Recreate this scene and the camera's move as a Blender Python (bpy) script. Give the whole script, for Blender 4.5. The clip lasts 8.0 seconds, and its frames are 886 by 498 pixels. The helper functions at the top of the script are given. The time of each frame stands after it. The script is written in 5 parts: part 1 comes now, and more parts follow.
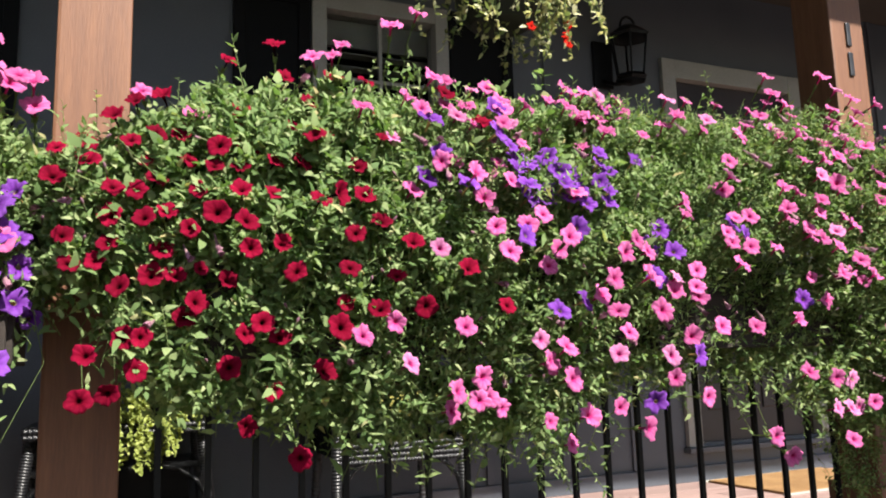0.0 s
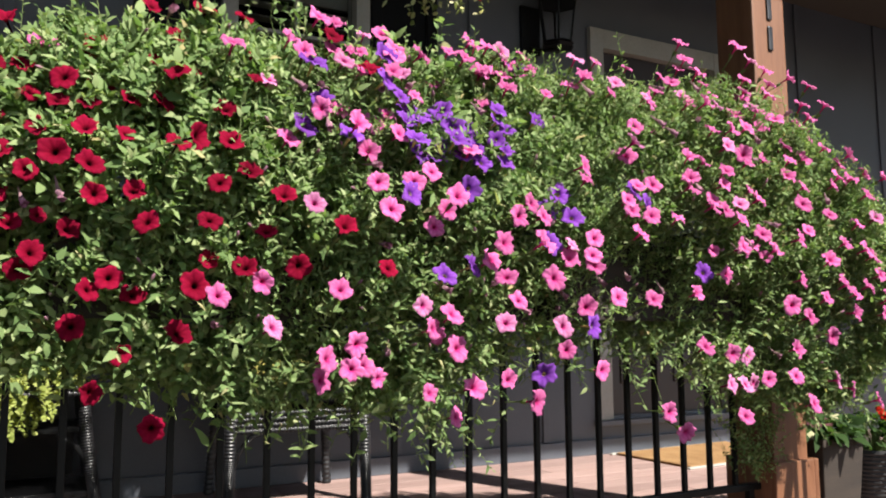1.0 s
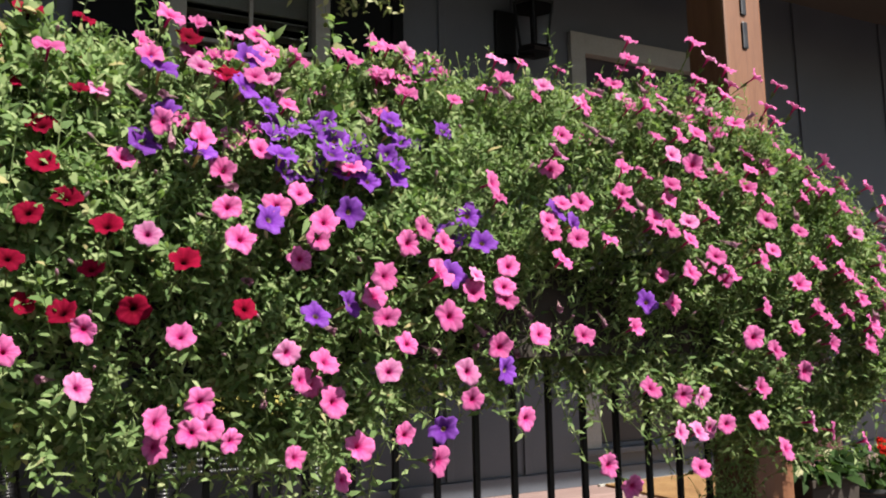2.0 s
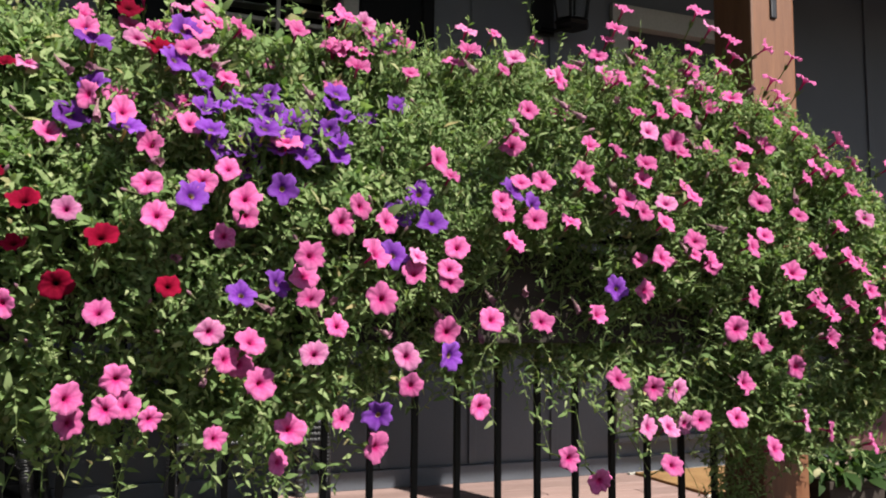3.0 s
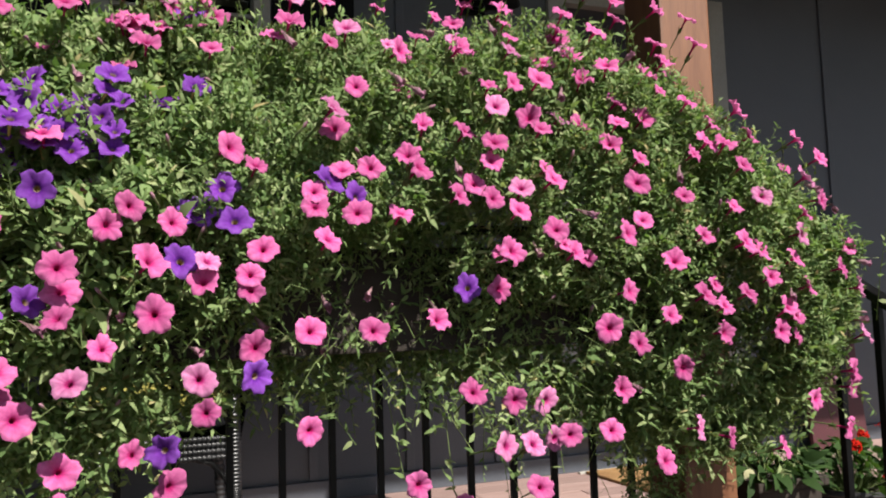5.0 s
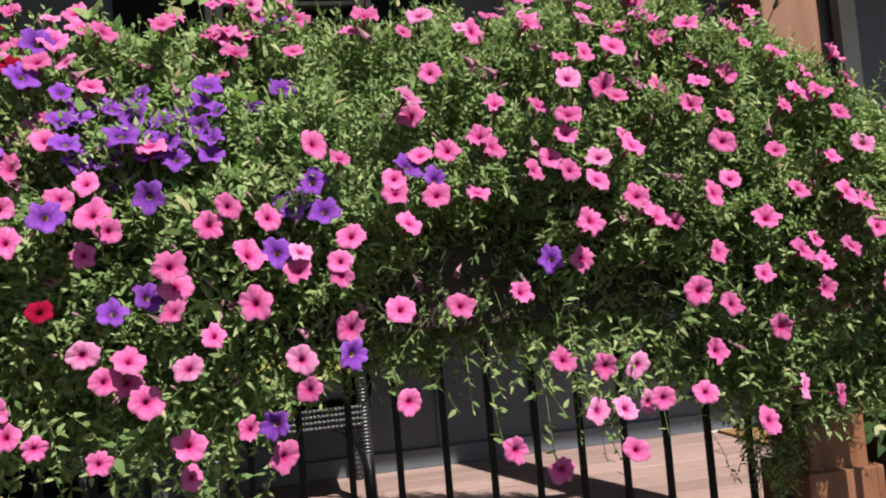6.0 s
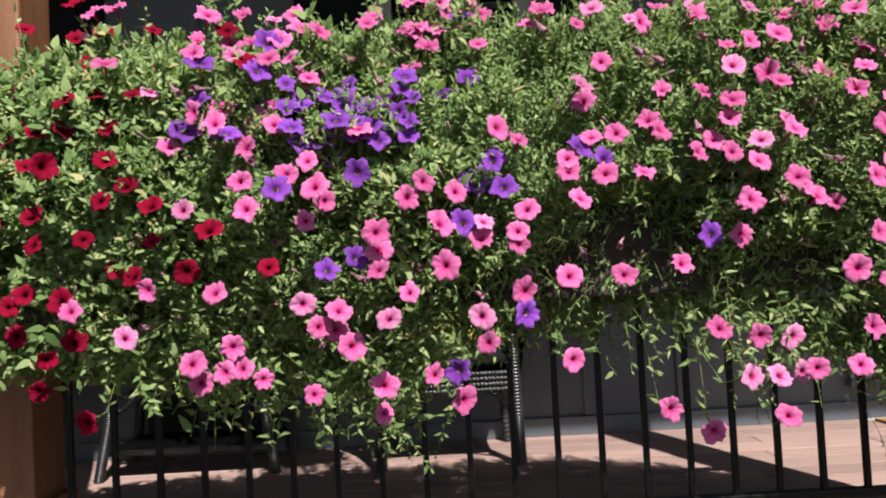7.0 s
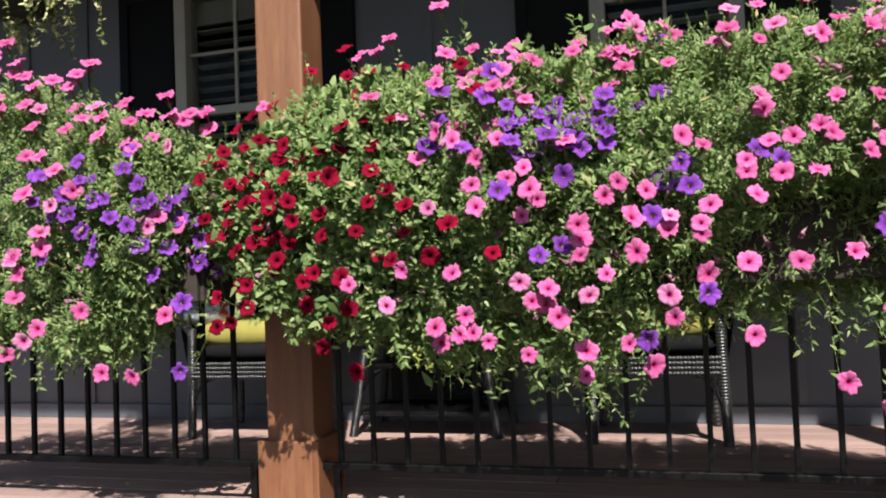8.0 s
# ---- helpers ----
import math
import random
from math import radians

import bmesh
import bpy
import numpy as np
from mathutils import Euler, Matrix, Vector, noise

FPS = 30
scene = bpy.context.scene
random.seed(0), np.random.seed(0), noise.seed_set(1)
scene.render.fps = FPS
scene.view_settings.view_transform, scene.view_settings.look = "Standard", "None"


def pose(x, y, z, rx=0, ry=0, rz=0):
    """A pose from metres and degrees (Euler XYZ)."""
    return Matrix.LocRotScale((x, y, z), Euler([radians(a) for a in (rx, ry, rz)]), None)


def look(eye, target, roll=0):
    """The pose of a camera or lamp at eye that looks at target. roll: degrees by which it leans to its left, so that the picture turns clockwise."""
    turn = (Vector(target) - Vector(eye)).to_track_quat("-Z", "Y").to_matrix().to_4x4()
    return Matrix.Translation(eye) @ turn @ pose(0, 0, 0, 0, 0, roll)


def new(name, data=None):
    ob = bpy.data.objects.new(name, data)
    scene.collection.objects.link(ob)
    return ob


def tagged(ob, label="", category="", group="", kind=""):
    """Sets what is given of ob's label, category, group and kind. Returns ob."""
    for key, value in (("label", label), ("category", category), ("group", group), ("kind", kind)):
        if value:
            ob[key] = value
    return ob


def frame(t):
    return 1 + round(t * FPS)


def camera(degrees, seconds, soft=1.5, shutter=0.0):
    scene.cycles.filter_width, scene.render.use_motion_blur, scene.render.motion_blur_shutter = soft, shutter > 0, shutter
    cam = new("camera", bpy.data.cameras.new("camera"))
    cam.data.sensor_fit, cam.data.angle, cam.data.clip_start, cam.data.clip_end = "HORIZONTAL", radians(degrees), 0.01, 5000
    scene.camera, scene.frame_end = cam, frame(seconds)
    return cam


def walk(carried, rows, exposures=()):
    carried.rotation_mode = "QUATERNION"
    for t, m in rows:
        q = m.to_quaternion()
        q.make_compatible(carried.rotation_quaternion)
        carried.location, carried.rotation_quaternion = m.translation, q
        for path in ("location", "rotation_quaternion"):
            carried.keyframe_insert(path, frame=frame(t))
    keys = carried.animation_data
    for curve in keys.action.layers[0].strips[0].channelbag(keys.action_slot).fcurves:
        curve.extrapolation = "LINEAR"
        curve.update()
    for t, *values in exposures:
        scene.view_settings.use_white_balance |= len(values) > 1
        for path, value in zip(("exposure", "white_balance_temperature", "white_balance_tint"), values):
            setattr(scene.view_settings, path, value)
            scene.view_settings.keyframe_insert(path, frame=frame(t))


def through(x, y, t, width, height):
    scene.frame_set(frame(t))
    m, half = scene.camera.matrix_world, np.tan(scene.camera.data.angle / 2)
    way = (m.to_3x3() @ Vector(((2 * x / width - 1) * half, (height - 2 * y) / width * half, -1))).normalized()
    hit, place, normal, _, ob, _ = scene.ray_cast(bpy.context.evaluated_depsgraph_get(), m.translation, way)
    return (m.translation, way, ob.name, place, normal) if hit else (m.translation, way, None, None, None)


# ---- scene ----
cam = camera(59.1, 8.0, soft=2.0)
PATH = [
    (0, (-0.104, 0.019, 0.531), (0.663, 1.842, 0.829), -1.7),
    (0.5, (-0.061, 0.015, 0.529), (0.773, 1.812, 0.798), -1.1),
    (1, (0.053, 0.086, 0.525), (0.969, 1.85, 0.743), -0.3),
    (1.5, (0.229, 0.188, 0.564), (1.162, 1.942, 0.792), -0.3),
    (1.7, (0.29, 0.197, 0.577), (1.221, 1.95, 0.826), -0.9),
    (2.8, (0.641, 0.133, 0.595), (1.274, 2.018, 0.812), 0.5),
    (3, (0.65, 0.145, 0.598), (1.339, 2.012, 0.792), 0.6),
    (3.5, (0.685, 0.176, 0.591), (1.561, 1.962, 0.797), 1.6),
    (4, (0.736, 0.22, 0.581), (1.656, 1.981, 0.81), 1.3),
    (4.2, (0.777, 0.257, 0.573), (1.681, 2.024, 0.815), 1.2),
    (5.3, (1.081, 0.207, 0.636), (1.696, 2.105, 0.778), -3.8),
    (5.5, (1.105, 0.184, 0.628), (1.67, 2.099, 0.747), -5.2),
    (6, (1.08, 0.156, 0.638), (1.455, 2.118, 0.742), -4.9),
    (6.5, (1.038, 0.135, 0.629), (1.196, 2.127, 0.731), -3.1),
    (7, (0.995, -0.007, 0.621), (1.017, 1.992, 0.692), -3.0),
    (7.5, (0.975, -0.209, 0.609), (0.803, 1.783, 0.653), -2.2),
    (7.8, (1.015, -0.3, 0.602), (0.635, 1.662, 0.667), -2.2),
    (8, (1.067, -0.353, 0.593), (0.53, 1.572, 0.675), -2.3),
]
walk(cam, [(t, look(eye, target, roll)) for t, eye, target, roll in PATH], exposures=[(0, 1.66), (1.5, 1.5), (3.0, 1.22), (6, 1.18), (8, 1.38)])

# ---- daylight ----
SUN_EL, SUN_X, SUN_Y = radians(47), 0.358, -0.934
world = bpy.data.worlds.new("sky")
scene.world = world
world.use_nodes = True
wn = world.node_tree.nodes
sky = wn.new("ShaderNodeTexSky")
sky.sky_type, sky.sun_disc = "NISHITA", False
sky.sun_elevation, sky.sun_rotation = SUN_EL, math.atan2(SUN_X, SUN_Y)
wn["Background"].inputs["Strength"].default_value = 0.05
world.node_tree.links.new(sky.outputs[0], wn["Background"].inputs["Color"])
sun = new("sun", bpy.data.lights.new("sun", "SUN"))
sun.data.energy, sun.data.angle, sun.data.color = 4.3, radians(0.55), (1.0, 0.95, 0.87)
sun.matrix_world = look((6 * SUN_X * math.cos(SUN_EL), 6 * SUN_Y * math.cos(SUN_EL), 6 * math.sin(SUN_EL)), (0, 0, 0))


# ---- materials ----
def shader(name, rough=0.6, metal=0.0, spec=0.5):
    m = bpy.data.materials.new(name)
    m.use_nodes = True
    nt = m.node_tree
    b = nt.nodes["Principled BSDF"]
    b.inputs["Roughness"].default_value, b.inputs["Metallic"].default_value = rough, metal
    b.inputs["Specular IOR Level"].default_value = spec
    return m, nt, b


def coords(nt, scale=(1, 1, 1)):
    tc = nt.nodes.new("ShaderNodeTexCoord")
    mp = nt.nodes.new("ShaderNodeMapping")
    mp.inputs["Scale"].default_value = scale
    nt.links.new(tc.outputs["Object"], mp.inputs["Vector"])
    return mp.outputs["Vector"]


def noise_tex(nt, vec, scale, detail=4.0, rough=0.6):
    n = nt.nodes.new("ShaderNodeTexNoise")
    n.inputs["Scale"].default_value, n.inputs["Detail"].default_value, n.inputs["Roughness"].default_value = scale, detail, rough
    nt.links.new(vec, n.inputs["Vector"])
    return n.outputs["Fac"]


def ramp(nt, fac, stops):
    r = nt.nodes.new("ShaderNodeValToRGB")
    while len(r.color_ramp.elements) < len(stops):
        r.color_ramp.elements.new(0.5)
    for e, (p, c) in zip(r.color_ramp.elements, stops):
        e.position, e.color = p, (*c, 1)
    nt.links.new(fac, r.inputs["Fac"])
    return r.outputs["Color"]


def blend(nt, kind, fac, a, b):
    n = nt.nodes.new("ShaderNodeMix")
    n.data_type, n.blend_type = "RGBA", kind
    for sock, v in ((n.inputs[0], fac), (n.inputs[6], a), (n.inputs[7], b)):
        if isinstance(v, (int, float)):
            sock.default_value = v
        elif isinstance(v, tuple):
            sock.default_value = (*v, 1)
        else:
            nt.links.new(v, sock)
    return n.outputs[2]


def bump(nt, b, height, strength=0.3, dist=0.01):
    n = nt.nodes.new("ShaderNodeBump")
    n.inputs["Strength"].default_value, n.inputs["Distance"].default_value = strength, dist
    nt.links.new(height, n.inputs["Height"])
    nt.links.new(n.outputs["Normal"], b.inputs["Normal"])


def object_random(nt, lo, hi):
    oi = nt.nodes.new("ShaderNodeObjectInfo")
    mr = nt.nodes.new("ShaderNodeMapRange")
    mr.inputs["To Min"].default_value, mr.inputs["To Max"].default_value = lo, hi
    nt.links.new(oi.outputs["Random"], mr.inputs["Value"])
    return mr.outputs["Result"]


def island_random(nt, lo, hi):
    g = nt.nodes.new("ShaderNodeNewGeometry")
    mr = nt.nodes.new("ShaderNodeMapRange")
    mr.inputs["To Min"].default_value, mr.inputs["To Max"].default_value = lo, hi
    nt.links.new(g.outputs["Random Per Island"], mr.inputs["Value"])
    return mr.outputs["Result"], g.outputs["Random Per Island"]


def value_by(nt, color, val):
    h = nt.nodes.new("ShaderNodeHueSaturation")
    nt.links.new(color, h.inputs["Color"])
    nt.links.new(val, h.inputs["Value"])
    return h.outputs["Color"]


def surface(name, dark, light, scale=6.0, stretch=(1, 1, 1), rough=0.6, metal=0.0, fine=60.0, relief=0.2, depth=0.004, vary=None, spec=0.5):
    """A painted, stained or mineral surface: broad stains, fine grain and relief."""
    m, nt, b = shader(name, rough, metal, spec)
    v = coords(nt, stretch)
    broad, grain = noise_tex(nt, v, scale), noise_tex(nt, v, fine, 3.0)
    c = ramp(nt, broad, [(0.3, dark), (0.7, light)])
    c = blend(nt, "MULTIPLY", 0.5, c, ramp(nt, grain, [(0.3, (0.72, 0.72, 0.72)), (0.65, (1, 1, 1))]))
    if vary:
        c = value_by(nt, c, object_random(nt, *vary))
    nt.links.new(c, b.inputs["Base Color"])
    r = nt.nodes.new("ShaderNodeMapRange")
    r.inputs["To Min"].default_value, r.inputs["To Max"].default_value = max(0.05, rough - 0.12), min(1, rough + 0.12)
    nt.links.new(broad, r.inputs["Value"])
    nt.links.new(r.outputs["Result"], b.inputs["Roughness"])
    bump(nt, b, grain, relief, depth)
    return m


def thin_leaf(name, stops, through, rough=0.6, gloss=0.1):
    """Leaf tissue: a colour for each blade, with light shining through it."""
    m, nt, b = shader(name, rough, 0.0, gloss)
    val, raw = island_random(nt, 0.78, 1.16)
    c = value_by(nt, ramp(nt, raw, stops), val)
    nt.links.new(c, b.inputs["Base Color"])
    tr = nt.nodes.new("ShaderNodeBsdfTranslucent")
    nt.links.new(blend(nt, "MULTIPLY", 1.0, c, through), tr.inputs["Color"])
    mx = nt.nodes.new("ShaderNodeMixShader")
    mx.inputs["Fac"].default_value = 0.45
    nt.links.new(b.outputs[0], mx.inputs[1])
    nt.links.new(tr.outputs[0], mx.inputs[2])
    nt.links.new(mx.outputs[0], nt.nodes["Material Output"].inputs["Surface"])
    return m


def petal(name, rim, body, throat, eye, spread=(0.75, 1.15)):
    """Petal tissue: coloured from the eye of the flower to its rim, veined."""
    m, nt, b = shader(name, 0.75, 0.0, 0.03)
    at = nt.nodes.new("ShaderNodeAttribute")
    at.attribute_name = "rad"
    c = ramp(nt, at.outputs["Fac"], [(0.0, eye), (0.1, eye), (0.2, throat), (0.36, body), (0.8, rim), (1.0, rim)])
    st = nt.nodes.new("ShaderNodeAttribute")
    st.attribute_name = "streak"
    c = blend(nt, "MULTIPLY", 0.45, c, ramp(nt, st.outputs["Fac"], [(0.1, (0.5, 0.4, 0.5)), (0.75, (1, 1, 1))]))
    veins = noise_tex(nt, coords(nt, (1, 1, 1)), 160.0, 3.0)
    c = blend(nt, "MULTIPLY", 0.4, c, ramp(nt, veins, [(0.35, (0.6, 0.5, 0.6)), (0.6, (1, 1, 1))]))
    c = value_by(nt, c, object_random(nt, *spread))
    nt.links.new(c, b.inputs["Base Color"])
    tr = nt.nodes.new("ShaderNodeBsdfTranslucent")
    nt.links.new(c, tr.inputs["Color"])
    mx = nt.nodes.new("ShaderNodeMixShader")
    mx.inputs["Fac"].default_value = 0.22
    nt.links.new(b.outputs[0], mx.inputs[1])
    nt.links.new(tr.outputs[0], mx.inputs[2])
    nt.links.new(mx.outputs[0], nt.nodes["Material Output"].inputs["Surface"])
    return m


def woven(name, base, light):
    """Woven strands, glossy paint; highlights on crests and shade in gaps put into the colour."""
    m, nt, b = shader(name, 0.25, 0.0, 0.45)
    v = coords(nt)
    waves = []
    for axis, sc in (("X", 55), ("Z", 85)):
        w = nt.nodes.new("ShaderNodeTexWave")
        w.wave_type, w.bands_direction = "BANDS", axis
        w.inputs["Scale"].default_value, w.inputs["Distortion"].default_value = sc, 0.6
        nt.links.new(v, w.inputs["Vector"])
        waves.append(w.outputs["Fac"])
    mt = nt.nodes.new("ShaderNodeMath")
    mt.operation = "MULTIPLY"
    nt.links.new(waves[0], mt.inputs[0])
    nt.links.new(waves[1], mt.inputs[1])
    nt.links.new(ramp(nt, mt.outputs[0], [(0.1, base), (0.8, light)]), b.inputs["Base Color"])
    bump(nt, b, mt.outputs[0], 0.8, 0.006)
    return m


WOOD = surface("stained_cedar", (0.122, 0.045, 0.018), (0.184, 0.078, 0.036), 5, (7, 7, 0.6), 0.6, 0, 40, 0.25, 0.003)
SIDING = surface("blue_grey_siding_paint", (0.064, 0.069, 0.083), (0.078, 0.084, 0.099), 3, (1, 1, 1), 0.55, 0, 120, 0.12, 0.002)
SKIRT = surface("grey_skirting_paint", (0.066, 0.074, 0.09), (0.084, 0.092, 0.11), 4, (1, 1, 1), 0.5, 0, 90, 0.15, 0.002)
TRIM = surface("greige_trim_paint", (0.24, 0.234, 0.215), (0.296, 0.29, 0.265), 4, (1, 1, 1), 0.5, 0, 90, 0.1, 0.002)
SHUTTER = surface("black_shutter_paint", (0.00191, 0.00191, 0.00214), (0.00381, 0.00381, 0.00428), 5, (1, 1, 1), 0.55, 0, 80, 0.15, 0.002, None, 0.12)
BLIND = surface("grey_blind_slats", (0.122, 0.122, 0.107), (0.163, 0.161, 0.143), 3, (1, 1, 1), 0.5, 0, 70, 0.05, 0.001)
IRON = surface("black_iron_paint", (0.00172, 0.00172, 0.002), (0.00371, 0.00371, 0.004), 9, (1, 1, 1), 0.42, 0.0, 140, 0.25, 0.002, None, 0.2)
BOARD = surface("rosy_weathered_boards", (0.247, 0.158, 0.138), (0.333, 0.23, 0.208), 3.5, (0.6, 6, 6), 0.75, 0, 45, 0.35, 0.004, (0.85, 1.12))
SOIL = surface("dark_potting_soil", (0.0102, 0.0068, 0.00476), (0.034, 0.0238, 0.01496), 30, (1, 1, 1), 0.95, 0, 120, 0.8, 0.01)
EARTH = surface("brown_gravelly_ground", (0.0238, 0.0204, 0.01632), (0.0476, 0.0408, 0.034), 1.2, (1, 1, 1), 0.95, 0, 25, 0.6, 0.02)
BOXWOOD = surface("stained_cedar", (0.135, 0.05, 0.02), (0.2, 0.084, 0.038), 5, (0.8, 6, 6), 0.8, 0, 45, 0.3, 0.003)
PLANTER = surface("dark_weathered_planter_wood", (0.016, 0.011, 0.008), (0.034, 0.024, 0.017), 5, (0.8, 6, 6), 0.85, 0, 45, 0.3, 0.003)
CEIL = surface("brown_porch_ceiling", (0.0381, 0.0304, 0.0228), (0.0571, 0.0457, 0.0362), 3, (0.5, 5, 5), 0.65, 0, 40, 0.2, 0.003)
DOORRED = surface("dark_maroon_door_paint", (0.01088, 0.00408, 0.00476), (0.01904, 0.00748, 0.00816), 4, (1, 1, 1), 0.4, 0, 90, 0.1, 0.002)
POT = surface("charcoal_pot", (0.0056, 0.0056, 0.006), (0.0112, 0.0112, 0.0116), 7, (1, 1, 1), 0.6, 0, 60, 0.3, 0.003)
MAT = surface("tan_coir_mat", (0.204, 0.102, 0.034), (0.3264, 0.1904, 0.0748), 6, (1, 1, 1), 0.95, 0, 180, 0.8, 0.006)
MATEDGE = surface("pale_mat_edge", (0.306, 0.2856, 0.2584), (0.408, 0.3876, 0.34), 6, (1, 1, 1), 0.9, 0, 180, 0.6, 0.004)
LIME = surface("lime_yellow_fabric", (0.2, 0.18, 0.035), (0.27, 0.245, 0.055), 6, (1, 1, 1), 0.9, 0, 220, 0.5, 0.002)
BLACKCLOTH = surface("black_fabric", (0.00544, 0.00544, 0.00612), (0.00952, 0.00952, 0.01088), 6, (1, 1, 1), 0.95, 0, 220, 0.5, 0.002, None, 0.05)
REDCLOTH = surface("red_fabric", (0.238, 0.0204, 0.0204), (0.34, 0.0408, 0.034), 6, (1, 1, 1), 0.9, 0, 220, 0.5, 0.002)
SKYCLOTH = surface("pale_blue_fabric", (0.238, 0.3536, 0.408), (0.34, 0.4624, 0.51), 6, (1, 1, 1), 0.9, 0, 220, 0.5, 0.002)
WHITE = surface("white_fabric", (0.481, 0.481, 0.4588), (0.592, 0.592, 0.5772), 6, (1, 1, 1), 0.9, 0, 220, 0.4, 0.002)
NAVY = surface("navy_paint", (0.00544, 0.0068, 0.01496), (0.00952, 0.01156, 0.02312), 6, (1, 1, 1), 0.6, 0, 90, 0.2, 0.002)
MAROON = surface("dull_maroon_paint", (0.0476, 0.00816, 0.01224), (0.0748, 0.0136, 0.01904), 6, (1, 1, 1), 0.6, 0, 90, 0.2, 0.002)
STARWHITE = surface("off_white_paint", (0.37, 0.37, 0.37), (0.481, 0.481, 0.481), 6, (1, 1, 1), 0.6, 0, 90, 0.1, 0.001)
METAL = surface("dark_bronze_metal", (0.034, 0.034, 0.0374), (0.0612, 0.0612, 0.0646), 8, (1, 1, 1), 0.4, 0.7, 120, 0.15, 0.001)
WICKER = woven("black_wicker", (0.0018, 0.0018, 0.0021), (0.0096, 0.0096, 0.0105))
CORD = surface("glossy_black_cord", (0.006, 0.006, 0.007), (0.02, 0.02, 0.022), 9, (1, 1, 1), 0.38, 0, 140, 0.2, 0.001, None, 0.6)
GLASS, gnt, gb = shader("window_glass", 0.03, 0.0, 0.12)
gb.inputs["Transmission Weight"].default_value, gb.inputs["Base Color"].default_value, gb.inputs["IOR"].default_value = 1.0, (0.9, 0.93, 0.92, 1), 1.12
LEAF = thin_leaf("petunia_leaf", [(0.0, (0.135, 0.22, 0.078)), (0.45, (0.2, 0.29, 0.11)), (0.9, (0.285, 0.35, 0.16)), (0.97, (0.33, 0.37, 0.19)), (1.0, (0.4, 0.33, 0.16))], (0.85, 1.0, 0.5))
STEM = thin_leaf("petunia_stem", [(0.0, (0.14, 0.20, 0.07)), (1.0, (0.22, 0.27, 0.11))], (0.9, 1.0, 0.5))
LIMELEAF = thin_leaf("lime_leaf", [(0.0, (0.27, 0.33, 0.075)), (1.0, (0.42, 0.46, 0.15))], (1.0, 1.0, 0.4))
PALELEAF = thin_leaf("variegated_leaf", [(0.0, (0.17, 0.22, 0.09)), (0.4, (0.26, 0.3, 0.14)), (0.5, (0.5, 0.48, 0.28)), (1.0, (0.6, 0.58, 0.38))], (1.0, 1.0, 0.6))
BROAD = thin_leaf("geranium_leaf", [(0.0, (0.025, 0.055, 0.016)), (1.0, (0.055, 0.1, 0.032))], (0.9, 1.0, 0.4))
SCARLET = petal("scarlet_petal", (0.51, 0.0204, 0.0102), (0.476, 0.0136, 0.00816), (0.306, 0.0068, 0.0068), (0.204, 0.0068, 0.0068))
PINKP = petal("pink_petal", (0.58, 0.15, 0.335), (0.56, 0.1, 0.285), (0.49, 0.035, 0.185), (0.4, 0.02, 0.12), (0.74, 1.15))
PALEP = petal("pale_pink_petal", (0.58, 0.23, 0.4), (0.55, 0.15, 0.33), (0.42, 0.03, 0.17), (0.3, 0.02, 0.1))
PURPLEP = petal("violet_petal", (0.215, 0.07, 0.385), (0.18, 0.042, 0.335), (0.1, 0.018, 0.22), (0.4, 0.3, 0.1), (0.75, 1.2))
REDP = petal("crimson_petal", (0.235, 0.005, 0.028), (0.2, 0.003, 0.02), (0.1, 0.001, 0.008), (0.008, 0.0005, 0.002), (0.6, 1.15))
BUDP = petal("faded_lilac_petal", (0.36, 0.17, 0.24), (0.34, 0.2, 0.23), (0.28, 0.2, 0.16), (0.17, 0.2, 0.09))


# ---- mesh tools ----
def part(name, bm, material, parent=None, label="", smooth=False):
    """Links a bmesh as one mesh object, under a thing or a part."""
    me = bpy.data.meshes.new(name)
    bm.to_mesh(me)
    bm.free()
    for m in material if isinstance(material, (list, tuple)) else [material]:
        me.materials.append(m)
    if smooth:
        me.shade_smooth()
    ob = new(name, me)
    if parent:
        ob.parent = parent
    return tagged(ob, label)


def empty(name, place, label, category, group=""):
    ob = new(name)
    ob.empty_display_size = 0.05
    ob.matrix_world = place
    return tagged(ob, label, category, group)


def box(x0, x1, y0, y1, z0, z1, bevel=0.004, bm=None):
    bm = bm or bmesh.new()
    m = Matrix.Translation(((x0 + x1) / 2, (y0 + y1) / 2, (z0 + z1) / 2)) @ Matrix.Diagonal((x1 - x0, y1 - y0, z1 - z0, 1))
    made = bmesh.ops.create_cube(bm, size=1, matrix=m)
    if bevel:
        edges = {e for v in made["verts"] for e in v.link_edges}
        bmesh.ops.bevel(bm, geom=list(edges), offset=bevel, segments=2, affect="EDGES", profile=0.6)
    return bm


def sweep(points, radii, sides=8, bm=None, cap=True):
    """A round bar along points."""
    bm = bm or bmesh.new()
    pts = [Vector(p) for p in points]
    rings = []
    side = None
    for i, p in enumerate(pts):
        way = (pts[min(i + 1, len(pts) - 1)] - pts[max(i - 1, 0)]).normalized()
        if side is None:
            side = way.orthogonal().normalized()
        side = (side - way * side.dot(way)).normalized()
        other = way.cross(side)
        r = radii[i] if isinstance(radii, (list, tuple)) else radii
        rings.append([bm.verts.new(p + (side * math.cos(a) + other * math.sin(a)) * r) for a in (2 * math.pi * k / sides for k in range(sides))])
    for a, b in zip(rings, rings[1:]):
        for k in range(sides):
            bm.faces.new((a[k], a[(k + 1) % sides], b[(k + 1) % sides], b[k]))
    if cap:
        bm.faces.new(rings[0][::-1])
        bm.faces.new(rings[-1])
    return bm


